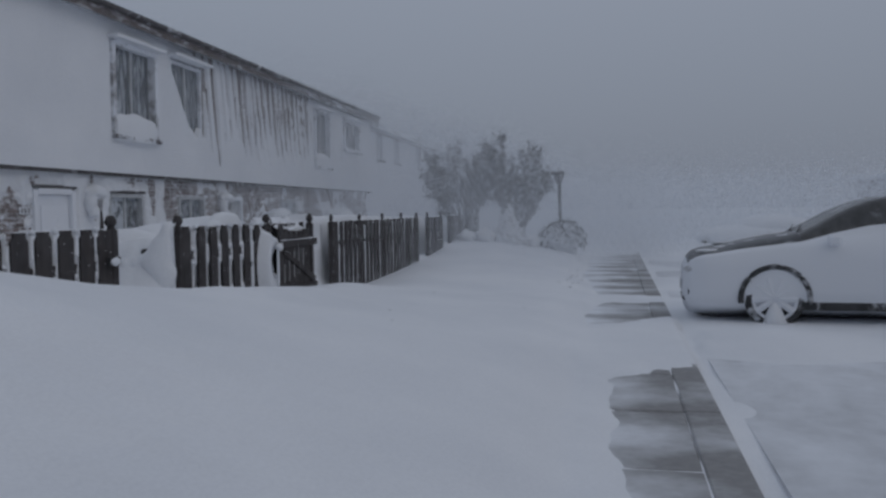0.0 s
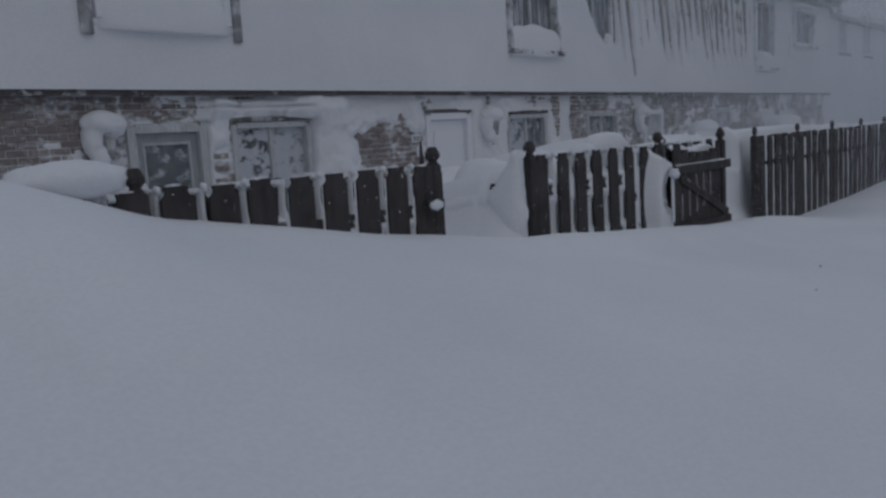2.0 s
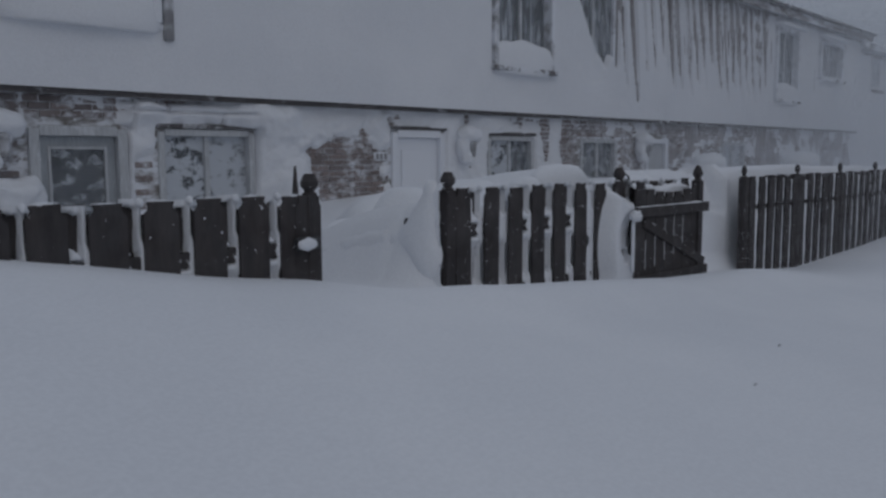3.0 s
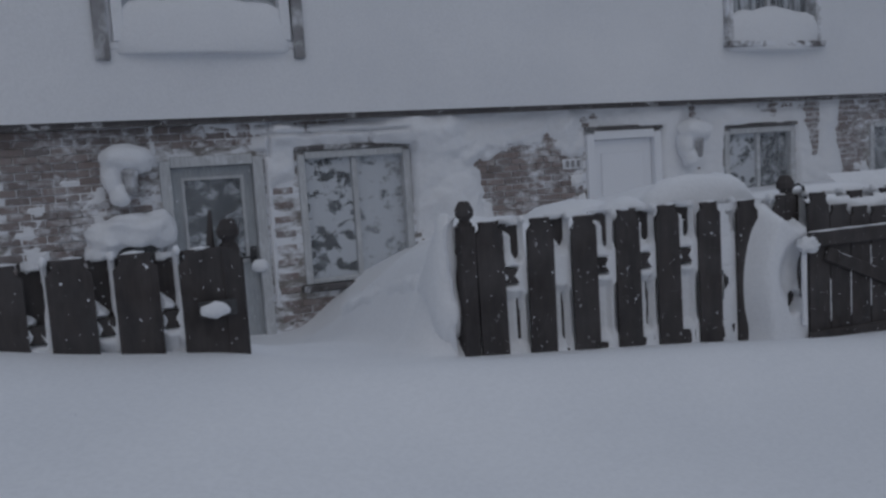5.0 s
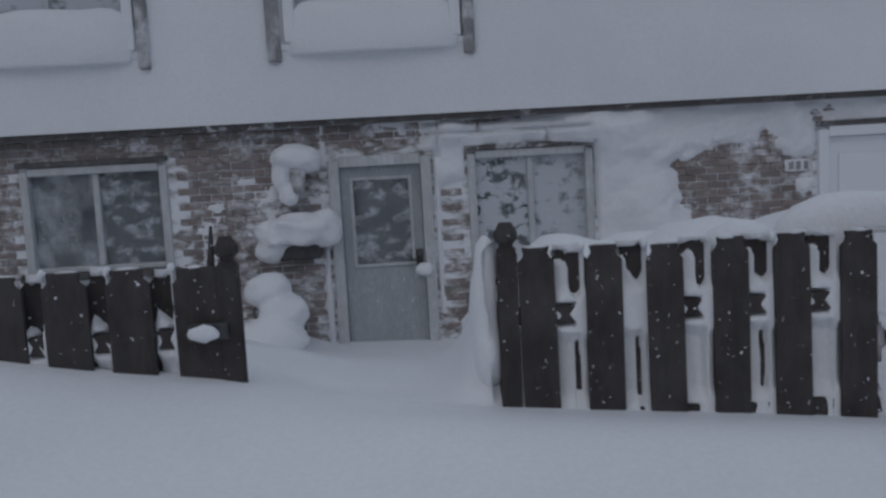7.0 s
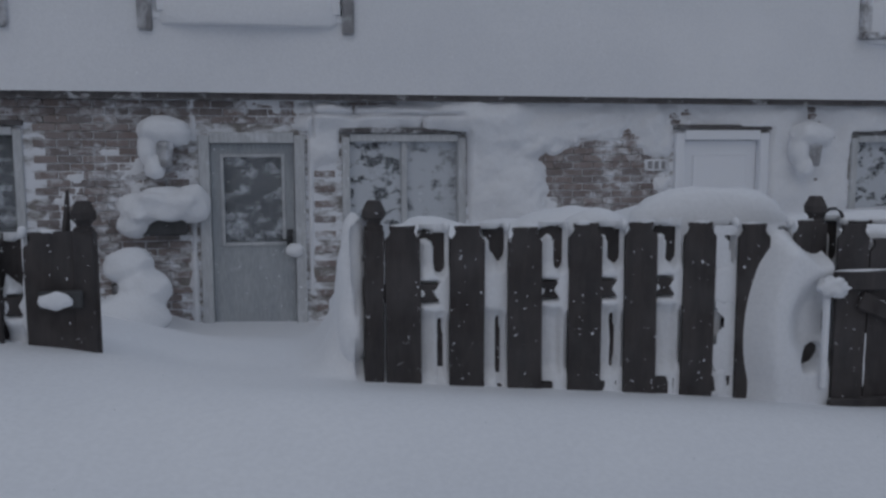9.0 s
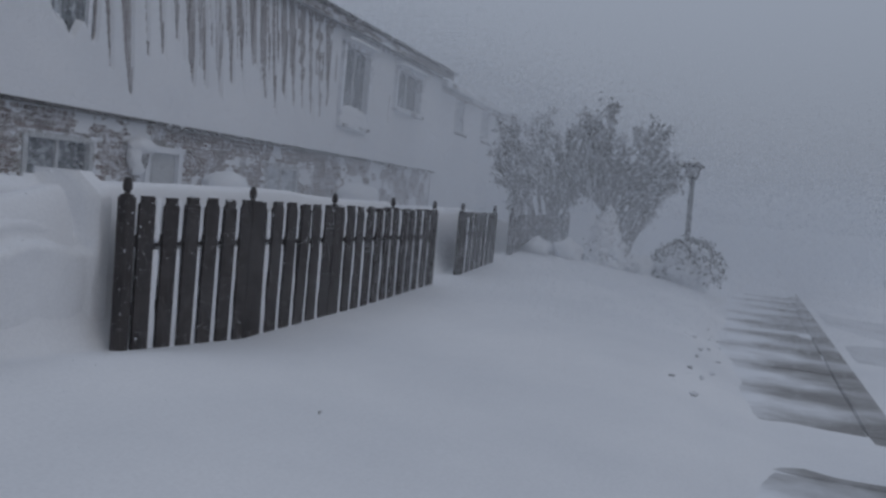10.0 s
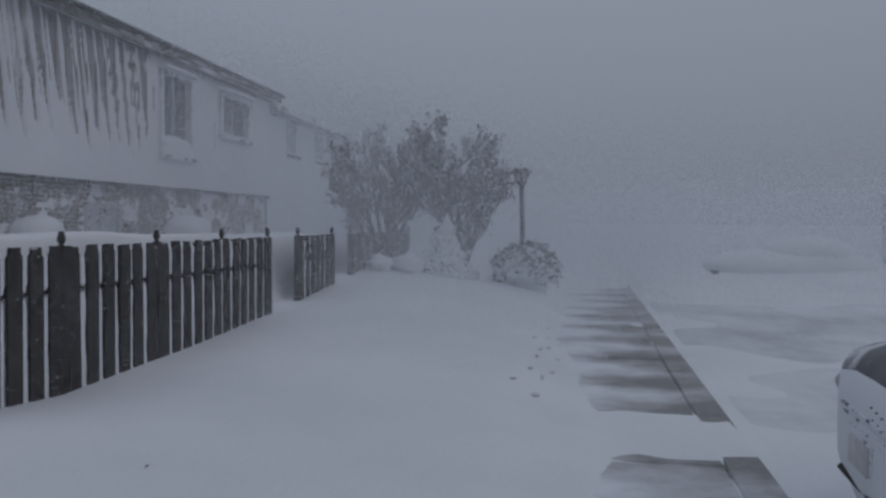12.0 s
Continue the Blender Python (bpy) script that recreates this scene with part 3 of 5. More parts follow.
part("fascia", new_box(-12, X_END + 0.2, -0.45, -0.425, EAVE - 0.10, EAVE + 0.14), M_FASCIA, roof)
part("soffit", new_box(-12, X_END + 0.1, -0.42, UP - 0.003, EAVE - 0.03, EAVE + 0.01), M_WHITE, roof)
gut = bmesh.new()
tube(gut, [(-12, -0.50, EAVE + 0.1), (X_END + 0.2, -0.50, EAVE + 0.1)], [0.05, 0.05], 10)
part("gutter", gut, M_TRIM, roof)
part("gable", new_box(X_END - 0.2, X_END, 1.5, 7.5, EAVE, EAVE + 0.7), M_SIDING, roof)

# vertical battens of the siding
me = mesh_of("batten", new_box(-0.022, 0.022, -0.022, 0.0, LEDGE, EAVE - 0.04, 0.004), M_SIDING)
for i in range(112):
    x = -10 + 0.305 * i
    if x > X_END - 0.1 or any(h[0] - 0.14 < x < h[1] + 0.14 for h in UPPER):
        continue
    o = new("batten", me)
    o.parent = wall_upper
    o.location = (x, UP - 0.001, 0)
part("drip_board", new_box(-12, X_END, UP - 0.028, UP - 0.003, LEDGE - 0.09, LEDGE + 0.02, 0.006), M_TRIM, wall_upper)


# ---- windows and doors ----
def window(name, hole, y, label, bars=1, pane=(M_PANE,), snow=0.0, proud=0.03):
    x0, x1, z0, z1 = hole
    w = thing(name, label, "window", kind="structure")
    f = bmesh.new()
    t = 0.07 if y else 0.05
    for a in ((x0 - 0.03, x0 + t, z0, z1), (x1 - t, x1 + 0.03, z0, z1), (x0 + t + 0.002, x1 - t - 0.002, z1 - t, z1 + 0.03), (x0 + t + 0.002, x1 - t - 0.002, z0, z0 + t)):
        box(f, a[0], a[1], y - proud, y + 0.10, a[2], a[3], 0.008)
    part("window_frame", f, M_WHITE if y == 0.0 else M_CRUST if x0 < 2 else M_RIMED, w)
    n = bars + 1
    for k in range(n):
        a, b = x0 + t + (x1 - x0 - 2 * t) * k / n, x0 + t + (x1 - x0 - 2 * t) * (k + 1) / n
        if k:
            part("mullion", new_box(a - 0.03, a + 0.03, y + 0.02, y + 0.09, z0 + t + 0.003, z1 - t - 0.003, 0.006), M_WHITE, w)
        g = part("pane", new_box(a + (0.032 if k else -0.01), b - (0.032 if k < n - 1 else -0.01), y + 0.055 + 0.012 * k, y + 0.061 + 0.012 * k, z0 + t, z1 - t), pane[k % len(pane)], w)
        g.visible_shadow = False
    if proud:
        part("window_sill", new_box(x0 - 0.08, x1 + 0.08, y - 0.07 if y and x0 < 2 else y - proud - 0.07, y + 0.02, z0 - 0.075, z0 - 0.004, 0.01), M_TRIM if y == 0.0 else M_CRUST if x0 < 2 else M_SILL, w)
    if snow:
        bm = bmesh.new()
        lump(bm, ((x0 + x1) / 2, y - 0.04, z0 + 0.02), ((x1 - x0) * 0.53, 0.13, snow), 0.10, 1.3, 4, x0, z0 - 0.12)
        for v in bm.verts:
            edge = abs(v.co.x - (x0 + x1) / 2) / ((x1 - x0) * 0.53)
            v.co.z += snow * 0.55 * max(0.0, edge - 0.45) * max(0.0, min(1.0, (v.co.z - z0) * 4 + 0.3))
        tagged(part("sill_snow", bm, M_CRUST, None, "", True), "soft pile of snow heaped on a window sill", "snow", "snow on window sills")
    return w


window("window_1", WIN_L, 0.0, "ground-floor window half covered in rime in the brick wall", 1, (M_PANE_SOFT, M_PANE))
window("window_2", WIN_A, 0.0, "two-pane window thickly crusted with rime beside the door", 1, (M_PANE_BLOTCH, M_PANE_HEAVY))
window("window_3", WIN_B, 0.0, "snow-crusted ground-floor window of the next house", 1, (M_PANE_BLOTCH, M_PANE))
window("window_4", WIN_C, 0.0, "snow-crusted ground-floor window further along the terrace", 1, (M_PANE,))
window("window_5", WIN_D, 0.0, "snow-crusted ground-floor window far along the terrace", 1, (M_PANE_HEAVY,))
for k, h in enumerate(UPPER):
    window("window_%d" % (6 + k), h, UP, "upper window half overrun by slanting snow" if k == 3 else "upper window with a deep heap of snow on its sill", 1, (M_PANE_HEAVY,) if k < 2 else (M_PANE_STREAK,) if k < 4 else (M_PANE_DIM,), 0.0 if k in (3, 5) else 0.42, 0.0 if k == 3 else 0.1)
    if k < 2:
        # the shutter bars are added: they stand for shade and bare siding
        for xa, xb in ((h[0] - 0.2, h[0] - 0.07), (h[1] + 0.05, h[1] + 0.16)):
            part("shutter", new_box(xa, xb, UP - 0.11, UP - 0.004, h[2] - 0.18, h[3], 0.015), M_DULLGREY, bpy.data.objects["window_%d" % (6 + k)], "dark bar in place of shade and bare siding beside the window")
    part("hood", new_box(h[0] - 0.12, h[1] + 0.12, UP - 0.26, UP - 0.003, h[3] + 0.035, h[3] + 0.11, 0.015), M_CRUST, bpy.data.objects["window_%d" % (6 + k)])
    if k > 1:
        b = lump(bmesh.new(), ((h[0] + h[1]) / 2, UP - 0.06, h[3] + 0.08), ((h[1] - h[0]) * 0.56, 0.13, 0.15), 0.16, 1.6, 3, 90 + k, h[3] + 0.02)
        part("snow_cap", b, M_CRUST, bpy.data.objects["window_%d" % (6 + k)], "arched cap of snow", True)
# dark header boards over the ground-floor openings
for h in (WIN_A, WIN_L, DOOR_B, WIN_B):
    tagged(part("trim", new_box(h[0] - 0.05, h[1] + 0.05, -0.055, -0.016, h[3] + 0.034, h[3] + 0.085, 0.006), M_TRIM), "dark header board over an opening", "trim", kind="structure")


def house_door(name, hole, label, glazed, leaf):
    x0, x1, z0, z1 = hole
    d = thing(name, label, "door", kind="structure")
    f = bmesh.new()
    for a in ((x0 - 0.03, x0 + 0.075, z0, z1), (x1 - 0.075, x1 + 0.03, z0, z1), (x0 + 0.077, x1 - 0.077, z1 - 0.075, z1 + 0.03)):
        box(f, a[0], a[1], -0.05, 0.12, a[2], a[3], 0.008)
    part("door_frame", f, M_WHITE if glazed else M_CARSNOW, d)
    if glazed:
        part("leaf", holed(x0 + 0.08, x1 - 0.08, z0 + 0.02, z1 - 0.08, 0.03, 0.07, [(0.2, 0.75, 0.956, 1.79)]), leaf, d)
        b = bmesh.new()
        for a in ((0.17, 0.2, 0.93, 1.82), (0.75, 0.78, 0.93, 1.82), (0.202, 0.748, 1.79, 1.82), (0.202, 0.748, 0.926, 0.956)):
            box(b, a[0], a[1], 0.012, 0.028, a[2], a[3], 0.004)
        part("glazing_bead", b, M_WHITE, d)
        g = part("pane", new_box(0.201, 0.749, 0.046, 0.052, 0.957, 1.789), M_PANE, d)
        g.visible_shadow = False
    else:
        part("leaf", new_box(x0 + 0.08, x1 - 0.08, 0.03, 0.07, z0 + 0.02, z1 - 0.08, 0.004), leaf, d)
        for z in (0.25, 1.1):
            part("panel", new_box(x0 + 0.2, x1 - 0.2, 0.016, 0.029, z, z + 0.7, 0.01), leaf, d)
    h = bmesh.new()
    hx = x1 - 0.13
    tube(h, [(hx, 0.02, 0.98), (hx, -0.04, 0.98), (hx - 0.11, -0.045, 0.98)], [0.014, 0.012, 0.009], 8)
    box(h, hx - 0.03, hx + 0.03, 0.008, 0.028, 0.88, 1.08, 0.006)
    part("door_handle", h, M_IRON, d, "snow-caked dark lever handle")
    return d


house_door("door_1", DOOR_A, "grey storm door with a frosted upper pane", True, M_DOOR)
house_door("door_2", DOOR_B, "white panelled door sealed by drifted snow", False, M_CARSNOW)
house_door("door_3", DOOR_C, "white panelled door of a further house", False, M_WHITE)
bm = bmesh.new()
lump(bm, (0.86, -0.06, 0.88), (0.09, 0.06, 0.07), 0.25, 2, 2, 3)
tagged(part("handle_snow", bm, M_CRUST, None, "", True), "clump of snow stuck to the door handle", "snow")

# house number on the brick beside the second door, as plain bars
plaque = thing("number_plaque", "small pale plaque with illegible bars on the brick", "sign")
part("plate", new_box(4.52, 4.80, -0.03, -0.016, 1.64, 1.76, 0.004), M_RIMED, plaque)
for k in range(3):
    part("bar", new_box(4.56 + 0.075 * k, 4.605 + 0.075 * k, -0.035, -0.031, 1.66, 1.74), M_DULLGREY, plaque)

# wall lantern and letter box buried in snow
lantern = thing("wall_lantern", "dark iron wall lantern capped with a thick lump of snow", "lamp")
b = bmesh.new()
box(b, -0.36, -0.26, -0.03, -0.015, 1.75, 2.02, 0.005)
tube(b, [(-0.31, -0.03, 1.98), (-0.31, -0.12, 2.03), (-0.31, -0.17, 1.97)], [0.012, 0.012, 0.012], 8)
part("bracket", b, M_SILL, lantern)
b = bmesh.new()
tube(b, [(-0.31, -0.17, 1.70), (-0.31, -0.17, 1.72), (-0.31, -0.17, 1.92), (-0.31, -0.17, 1.98)], [0.05, 0.06, 0.085, 0.02], 6)
part("lantern_body", b, M_DULLGREY, lantern)
b = bmesh.new()
lump(b, (-0.33, -0.13, 2.05), (0.25, 0.16, 0.13), 0.14, 1.6, 3, 1)
lump(b, (-0.46, -0.11, 1.88), (0.11, 0.12, 0.18), 0.2, 2, 3, 2)
lump(b, (-0.41, -0.14, 1.70), (0.10, 0.11, 0.12), 0.25, 2, 3, 3)
lump(b, (-0.2, -0.12, 1.97), (0.12, 0.10, 0.075), 0.3, 2, 3, 4)
fuse(part("snow_cap", b, M_CRUST, lantern, "thick ragged snow cap", True), 0.015)
copy_thing(lantern, pose(6.72, 0, -0.02))
copy_thing(lantern, pose(12.02, 0, -0.05))
box_ob = thing("letter_box", "dark letter box on the wall under a broad cushion of snow", "letter box")
part("box_body", new_box(-0.56, -0.14, -0.2, -0.016, 1.06, 1.3, 0.012), M_IRON, box_ob)
b = bmesh.new()
lump(b, (-0.36, -0.16, 1.36), (0.36, 0.22, 0.16), 0.3, 1.9, 4, 5, 1.16)
lump(b, (-0.55, -0.15, 1.30), (0.20, 0.2, 0.17), 0.3, 1.9, 3, 25, 1.12)
lump(b, (-0.08, -0.13, 1.34), (0.16, 0.14, 0.2), 0.3, 1.9, 3, 26, 1.12)
lump(b, (-0.62, -0.14, 1.16), (0.16, 0.15, 0.13), 0.2, 2, 3, 6)
fuse(part("snow_cap", b, M_CRUST, box_ob, "broad rounded cushion of snow", True))
post_ob = thing("snowed_plant_pot", "garden pot by the wall buried under lumps of snow", "plant pot")
b = bmesh.new()
tube(b, [(-0.6, -0.5, 0.25), (-0.6, -0.5, 0.62), (-0.6, -0.5, 0.66)], [0.13, 0.17, 0.17], 14)
part("pot", b, M_TRIM, post_ob)
b = bmesh.new()
lump(b, (-0.62, -0.5, 0.82), (0.23, 0.2, 0.17), 0.2, 1.8, 3, 7)
lump(b, (-0.48, -0.55, 0.6), (0.24, 0.2, 0.2), 0.2, 1.8, 3, 8)
lump(b, (-0.62, -0.62, 0.36), (0.36, 0.34, 0.24), 0.14, 1.5, 3, 9)
fuse(part("snow_cap", b, M_CRUST, post_ob, "", True))
for k, (x, y, z, s) in enumerate(((12.35, -1.2, 1.52, 0.4), (17.2, -1.2, 1.5, 0.52))):
    b = bmesh.new()
    lump(b, (x, y, z), (s, s * 0.8, s * 0.55), 0.16, 1.4, 3, 10 + k)
    tube(b, [(x - 0.1, y, 0.6), (x, y, z)], [0.2, 0.25], 8)
    tagged(part("snowed_shrub", b, M_CRUST, None, "", True), "garden shrub buried under a rounded hood of snow", "shrub", "snowed shrubs in the yards")


# ---- picket fences ----
def picket_mesh(w, h, t, kind=0):
    """A board with a clipped head, or with a cap and flaring shoulders."""
    bm = bmesh.new()
    half = [(0.37, 0), (0.36, -0.018), (0.33, -0.026), (0.37, -0.045), (0.5, -0.068)] if kind else [(0.40, 0), (0.5, -0.03)]
    right = [(w * a, h + b) for a, b in half] + [(w * 0.5, 0)]
    loop = right + [(-x, z) for x, z in right[::-1]]
    f0 = [bm.verts.new((x, -t / 2, z)) for x, z in loop]
    f1 = [bm.verts.new((x, t / 2, z)) for x, z in loop]
    bm.faces.new(f0[::-1])
    bm.faces.new(f1)
    for i in range(len(loop)):
        j = (i + 1) % len(loop)
        bm.faces.new((f0[i], f0[j], f1[j], f1[i]))
    bmesh.ops.recalc_face_normals(bm, faces=bm.faces)
    return bm


def gap_snow(left, right, y, low, top, rail, seed, style, sill=None):
    """Snow packed into the gap between two front boards, in front of the back board: a sheet with real relief.
    It leaves bare the head of the back board, a waist of the rail, and a slit where the wind has scoured it."""
    rng = random.Random(seed)
    us, zs = np.linspace(-0.06, 1.06, 17), np.arange(low, top + 0.02, 0.0125)
    u, z = np.meshgrid(us, zs)
    wob = fbm(u * 2 + seed, z * 7, 3, int(seed) % 50) - 0.45
    side = np.minimum(u, 1 - u)
    # a rounded column, with a second, prouder fillet along the right-hand board
    t = 0.004 + 0.024 * np.sqrt(np.clip(side * 2, 0, 1)) + 0.016 * wob
    fillet = 0.76 + 0.05 * math.sin(seed * 3) + 0.05 * wob
    below = z < rail - 0.05
    t = t + np.where(below, 0.042 * smooth_step(fillet, fillet + 0.12, u) - 0.012, 0.03 * smooth_step(0.72, 0.9, u))
    # the head of the back board
    d = top - z + 0.05 * wob
    drop, edge = rng.uniform(0.13, 0.22), rng.uniform(0.30, 0.5)
    if style == 1:
        head = smooth_step(0.02, 0.04, d) * (1 - smooth_step(drop + 0.04, drop + 0.10, d - 0.14 * (u - 0.4))) * (1 - smooth_step(0.70, 0.80, u + 0.2 * wob))
    else:
        hook = smooth_step(edge, edge + 0.10, u + 0.9 * np.clip(0.09 - d, 0, 0.1) * 4) * (1 - smooth_step(0.9, 0.97, u))
        head = smooth_step(0.015, 0.03, d) * (1 - smooth_step(drop - 0.02, drop + 0.04, d + 0.10 * np.abs(u - 0.75))) * hook
        head = np.maximum(head, smooth_step(0.015, 0.03, d) * (1 - smooth_step(0.05, 0.07, d)) * (1 - smooth_step(0.84, 0.92, u)))
    t = t - 0.12 * head
    # the waist of rail left between four fillets
    v = np.abs(z - rail - 0.042) / 0.052
    centre = 0.40 if style == 1 else 0.30
    t = t + 0.048 * (1 - smooth_step(1.0, 2.8, v)) + 0.048 * (1 - smooth_step(1.0, 2.8, np.abs(z - 0.662) / 0.046))
    waist = (1 - smooth_step(0.9, 1.08, v)) * (1 - smooth_step(0.0, 0.12, np.abs(u - centre + 0.1 * wob) - 0.06 - 0.26 * v))
    t = t - 0.075 * waist * (1.0 if rng.random() < 0.9 else 0.0)
    t = t + 0.02 * (1 - smooth_step(0.0, 0.07, z - rail - 0.10)) * (z > rail + 0.09) * side
    # scoured slit
    if style == 2 and rng.random() < 0.62:
        length, at = rng.uniform(0.25, 0.48), fillet - 0.09
        k = (rail - 0.08 - z) / length
        t = t - 0.13 * (1 - smooth_step(0.02, 0.09, np.abs(u - at - 0.06 * np.sin(k * 3)) - 0.05 * np.sin(np.clip(k, 0, 1) * 3.14))) * smooth_step(0, 0.1, k) * (1 - smooth_step(0.92, 1.0, k))
    # bare end of the lower rail
    if sill is not None:
        t = t - 0.08 * (1 - smooth_step(0.9, 1.08, np.abs(z - sill - 0.042) / 0.046)) * (1 - smooth_step(0.40, 0.5, u + 0.2 * wob))
    t = np.minimum(t, 0.061 + 0.006 * wob)
    x = left + (right - left) * u
    n, m = len(zs), len(us)
    ids = np.arange(n * m).reshape(n, m)
    q = np.stack([ids[:-1, :-1], ids[:-1, 1:], ids[1:, 1:], ids[1:, :-1]], -1).reshape(-1, 4)
    return np.stack([x, y + 0.066 - np.maximum(t, -0.05), z], -1).reshape(-1, 3), q


def strip(bm, x, y, z0, z1, half, seed, depth=0.035):
    """A ragged strip of packed snow standing in a gap."""
    n, rings = 11, []
    for j in range(n):
        u = j / (n - 1)
        end = min(1.0, 0.55 + 4.5 * min(u, 1 - u))
        w = half * end * (0.86 + 0.30 * noise.noise(Vector((seed, u * 4.0, 1.0))))
        cx = x - half * 0.12 + half * 0.35 * noise.noise(Vector((seed + 9, u * 2.5, 4.0)))
        z = z0 + (z1 - z0) * u
        d = depth * (0.8 + 0.5 * noise.noise(Vector((seed, u * 5, 8.0))))
        rings.append([bm.verts.new((cx + a * w, y + b * d, z)) for a, b in ((-1, 0), (-0.75, -0.8), (0, -1), (0.75, -0.8), (1, 0), (0, 0.8))])
    for r0, r1 in zip(rings, rings[1:]):
        for k in range(6):
            bm.faces.new((r0[k], r0[(k + 1) % 6], r1[(k + 1) % 6], r1[k]))
    bm.faces.new(rings[0][::-1])
    bm.faces.new(rings[-1])


def fence(x0, x1, count, y0, y1, posts, top=1.47, width=0.178, detail=2, style=0, rail_z=1.12, extra=()):
    """Pickets nailed on both faces of two rails, the back ones behind the gaps of the front ones."""
    f = thing("picket_fence", "dark-stained wooden picket fence half buried in drifted snow", "fence", "picket fences along the yards")
    step = (x1 - x0) / count
    gap = step - width
    me = mesh_of("picket", picket_mesh(width, 1.4, 0.022, 1), M_WOOD)
    rows, faces, total = [], [], 0
    cling = bmesh.new()
    rng = random.Random(int(x0 * 100))

    def yy(x):
        return y0 + (y1 - y0) * (x - x0) / (x1 - x0)
    for i in range(count):
        x = x0 + (i + 0.5) * step
        p = new("picket", me)
        p.parent = f
        up = top - 1.4 + rng.uniform(-0.012, 0.012)
        p.matrix_local = pose(x, yy(x) - 0.033, up, rng.uniform(-0.6, 0.6), rng.uniform(-0.5, 0.5), 0)
        # a thin ragged line of snow on the head
        lump(cling, (x + rng.uniform(-0.02, 0.02), yy(x) - 0.024, up + 1.402), (width * rng.uniform(0.25, 0.45), 0.02, rng.uniform(0.005, 0.014)), 0.3, 2, 1, i)
        if i == count - 1:
            continue
        gx = x + step / 2
        back = new("picket", me)
        back.parent = f
        back.matrix_local = pose(gx + 0.006, yy(gx) + 0.058, top - 1.4 + rng.uniform(-0.02, 0.004), 0, rng.uniform(-0.5, 0.5), 0)
        low = float(snow_height(gx, yy(gx) - 0.1)) - 0.12
        if low > top - 0.1:
            continue
        if style:
            sill = 0.62 if style == 2 and rng.random() < 0.75 else None
            v, q = gap_snow(gx - gap / 2, gx + gap / 2, yy(gx) - 0.03, low, top - rng.uniform(-0.008, 0.02), rail_z, i * 1.7 + abs(x0) * 3 + 1, style, sill)
            rows.append(v)
            faces.append(q + total)
            total += len(v)
            # snow heaped over the back board between two heads
            if rng.random() < 0.8:
                lump(cling, (gx + gap * 0.42, yy(gx) - 0.012, top - 0.005), (0.018, 0.03, 0.026), 0.3, 2, 2, i + 0.5)
        else:
            strip(cling, gx, yy(gx) - 0.02, low, rail_z - 0.02, gap * rng.uniform(0.42, 0.62), i * 1.7 + x0, 0.02)
            strip(cling, gx, yy(gx) - 0.02, rail_z + 0.03, top - rng.uniform(0.0, 0.08), gap * rng.uniform(0.42, 0.6), i * 2.3 + x0, 0.02)
    tagged(part("fence_snow", cling, M_CRUST, None, "", True), "thin lines of snow on the heads of the fence pickets", "snow", kind="stuff")
    if rows:
        sheet = bpy.data.meshes.new("fence_snow")
        sheet.from_pydata(np.concatenate(rows).tolist(), [], np.concatenate(faces).tolist())
        sheet.materials.append(M_CRUST)
        sheet.polygons.foreach_set("use_smooth", [True] * len(sheet.polygons))
        tagged(new("fence_snow", sheet), "scoured columns of snow packed between the fence pickets", "snow", kind="stuff")
    for x in extra:
        p = new("picket", me)
        p.parent = f
        p.matrix_local = pose(x, yy(x) - 0.030, top - 1.4 - 0.004, 0, 0, 0)
    a = math.degrees(math.atan2(y1 - y0, x1 - x0))
    for z in (0.62, rail_z):
        r = part("rail", new_box(0, math.hypot(x1 - x0, y1 - y0), -0.02, 0.02, z, z + 0.085, 0.006), M_WOOD, f)
        r.matrix_local = pose(x0, y0, 0, 0, 0, a)
    for x in posts:
        bm = bmesh.new()
        box(bm, -0.045, 0.045, -0.045, 0.045, -0.1, top - 0.01, 0.006)
        k = 0.92 if detail > 1 else 0.55
        prof = [(0.045, 0), (0.045, 0.014), (0.034 * k, 0.022), (0.036 * k, 0.035), (0.058 * k, 0.055), (0.060 * k, 0.085), (0.036 * k, 0.128), (0.030 * k, 0.134)]
        tube(bm, [(0, 0, top - 0.01 + z) for r, z in prof], [r for r, z in prof], 8)
        p = part("post", bm, M_WOOD, f)
        p.matrix_local = pose(x, yy(x) - 0.005, 0.0, 0, rng.uniform(-1, 1), 0)
    return f


fence(-5.6, -3.7, 7, -4.5, -4.5, (-3.75,), 1.56)
fence(-3.529, -0.073, 12, -4.5, -4.48, (-2.45, -0.075), 1.49, 0.195, style=1, extra=(-0.115,))
fence(1.1845, 4.6765, 12, -4.47, -4.60, (1.178, 3.42), 1.478, 0.165, style=2)
fence(6.09, 12.05, 24, -4.6, -4.72, (6.05, 7.55, 9.09, 10.6, 12.05), 1.46, 0.165, 1, rail_z=1.1)
fence(13.3, 15.15, 7, -4.72, -4.72, (13.3, 15.15), 1.46, 0.165, 1)
fence(16.3, 22, 22, -4.75, -4.75, (16.3, 18, 20, 22), 1.46, 0.165, 1)

# short return of fence behind the gateway, plastered with snow
ret = thing("fence_return", "short return of dark fence boards plastered white with snow", "fence")
for k in range(4):
    p = part("picket", picket_mesh(0.165, 1.16 - 0.11 * k, 0.022, 0), M_WOOD, ret)
    p.matrix_local = pose(1.15, -4.36 + 0.21 * k, 0.2, 0, 0, 90)
part("rail", new_box(1.165, 1.2, -4.44, -3.6, 0.92, 1.0, 0.005), M_WOOD, ret)


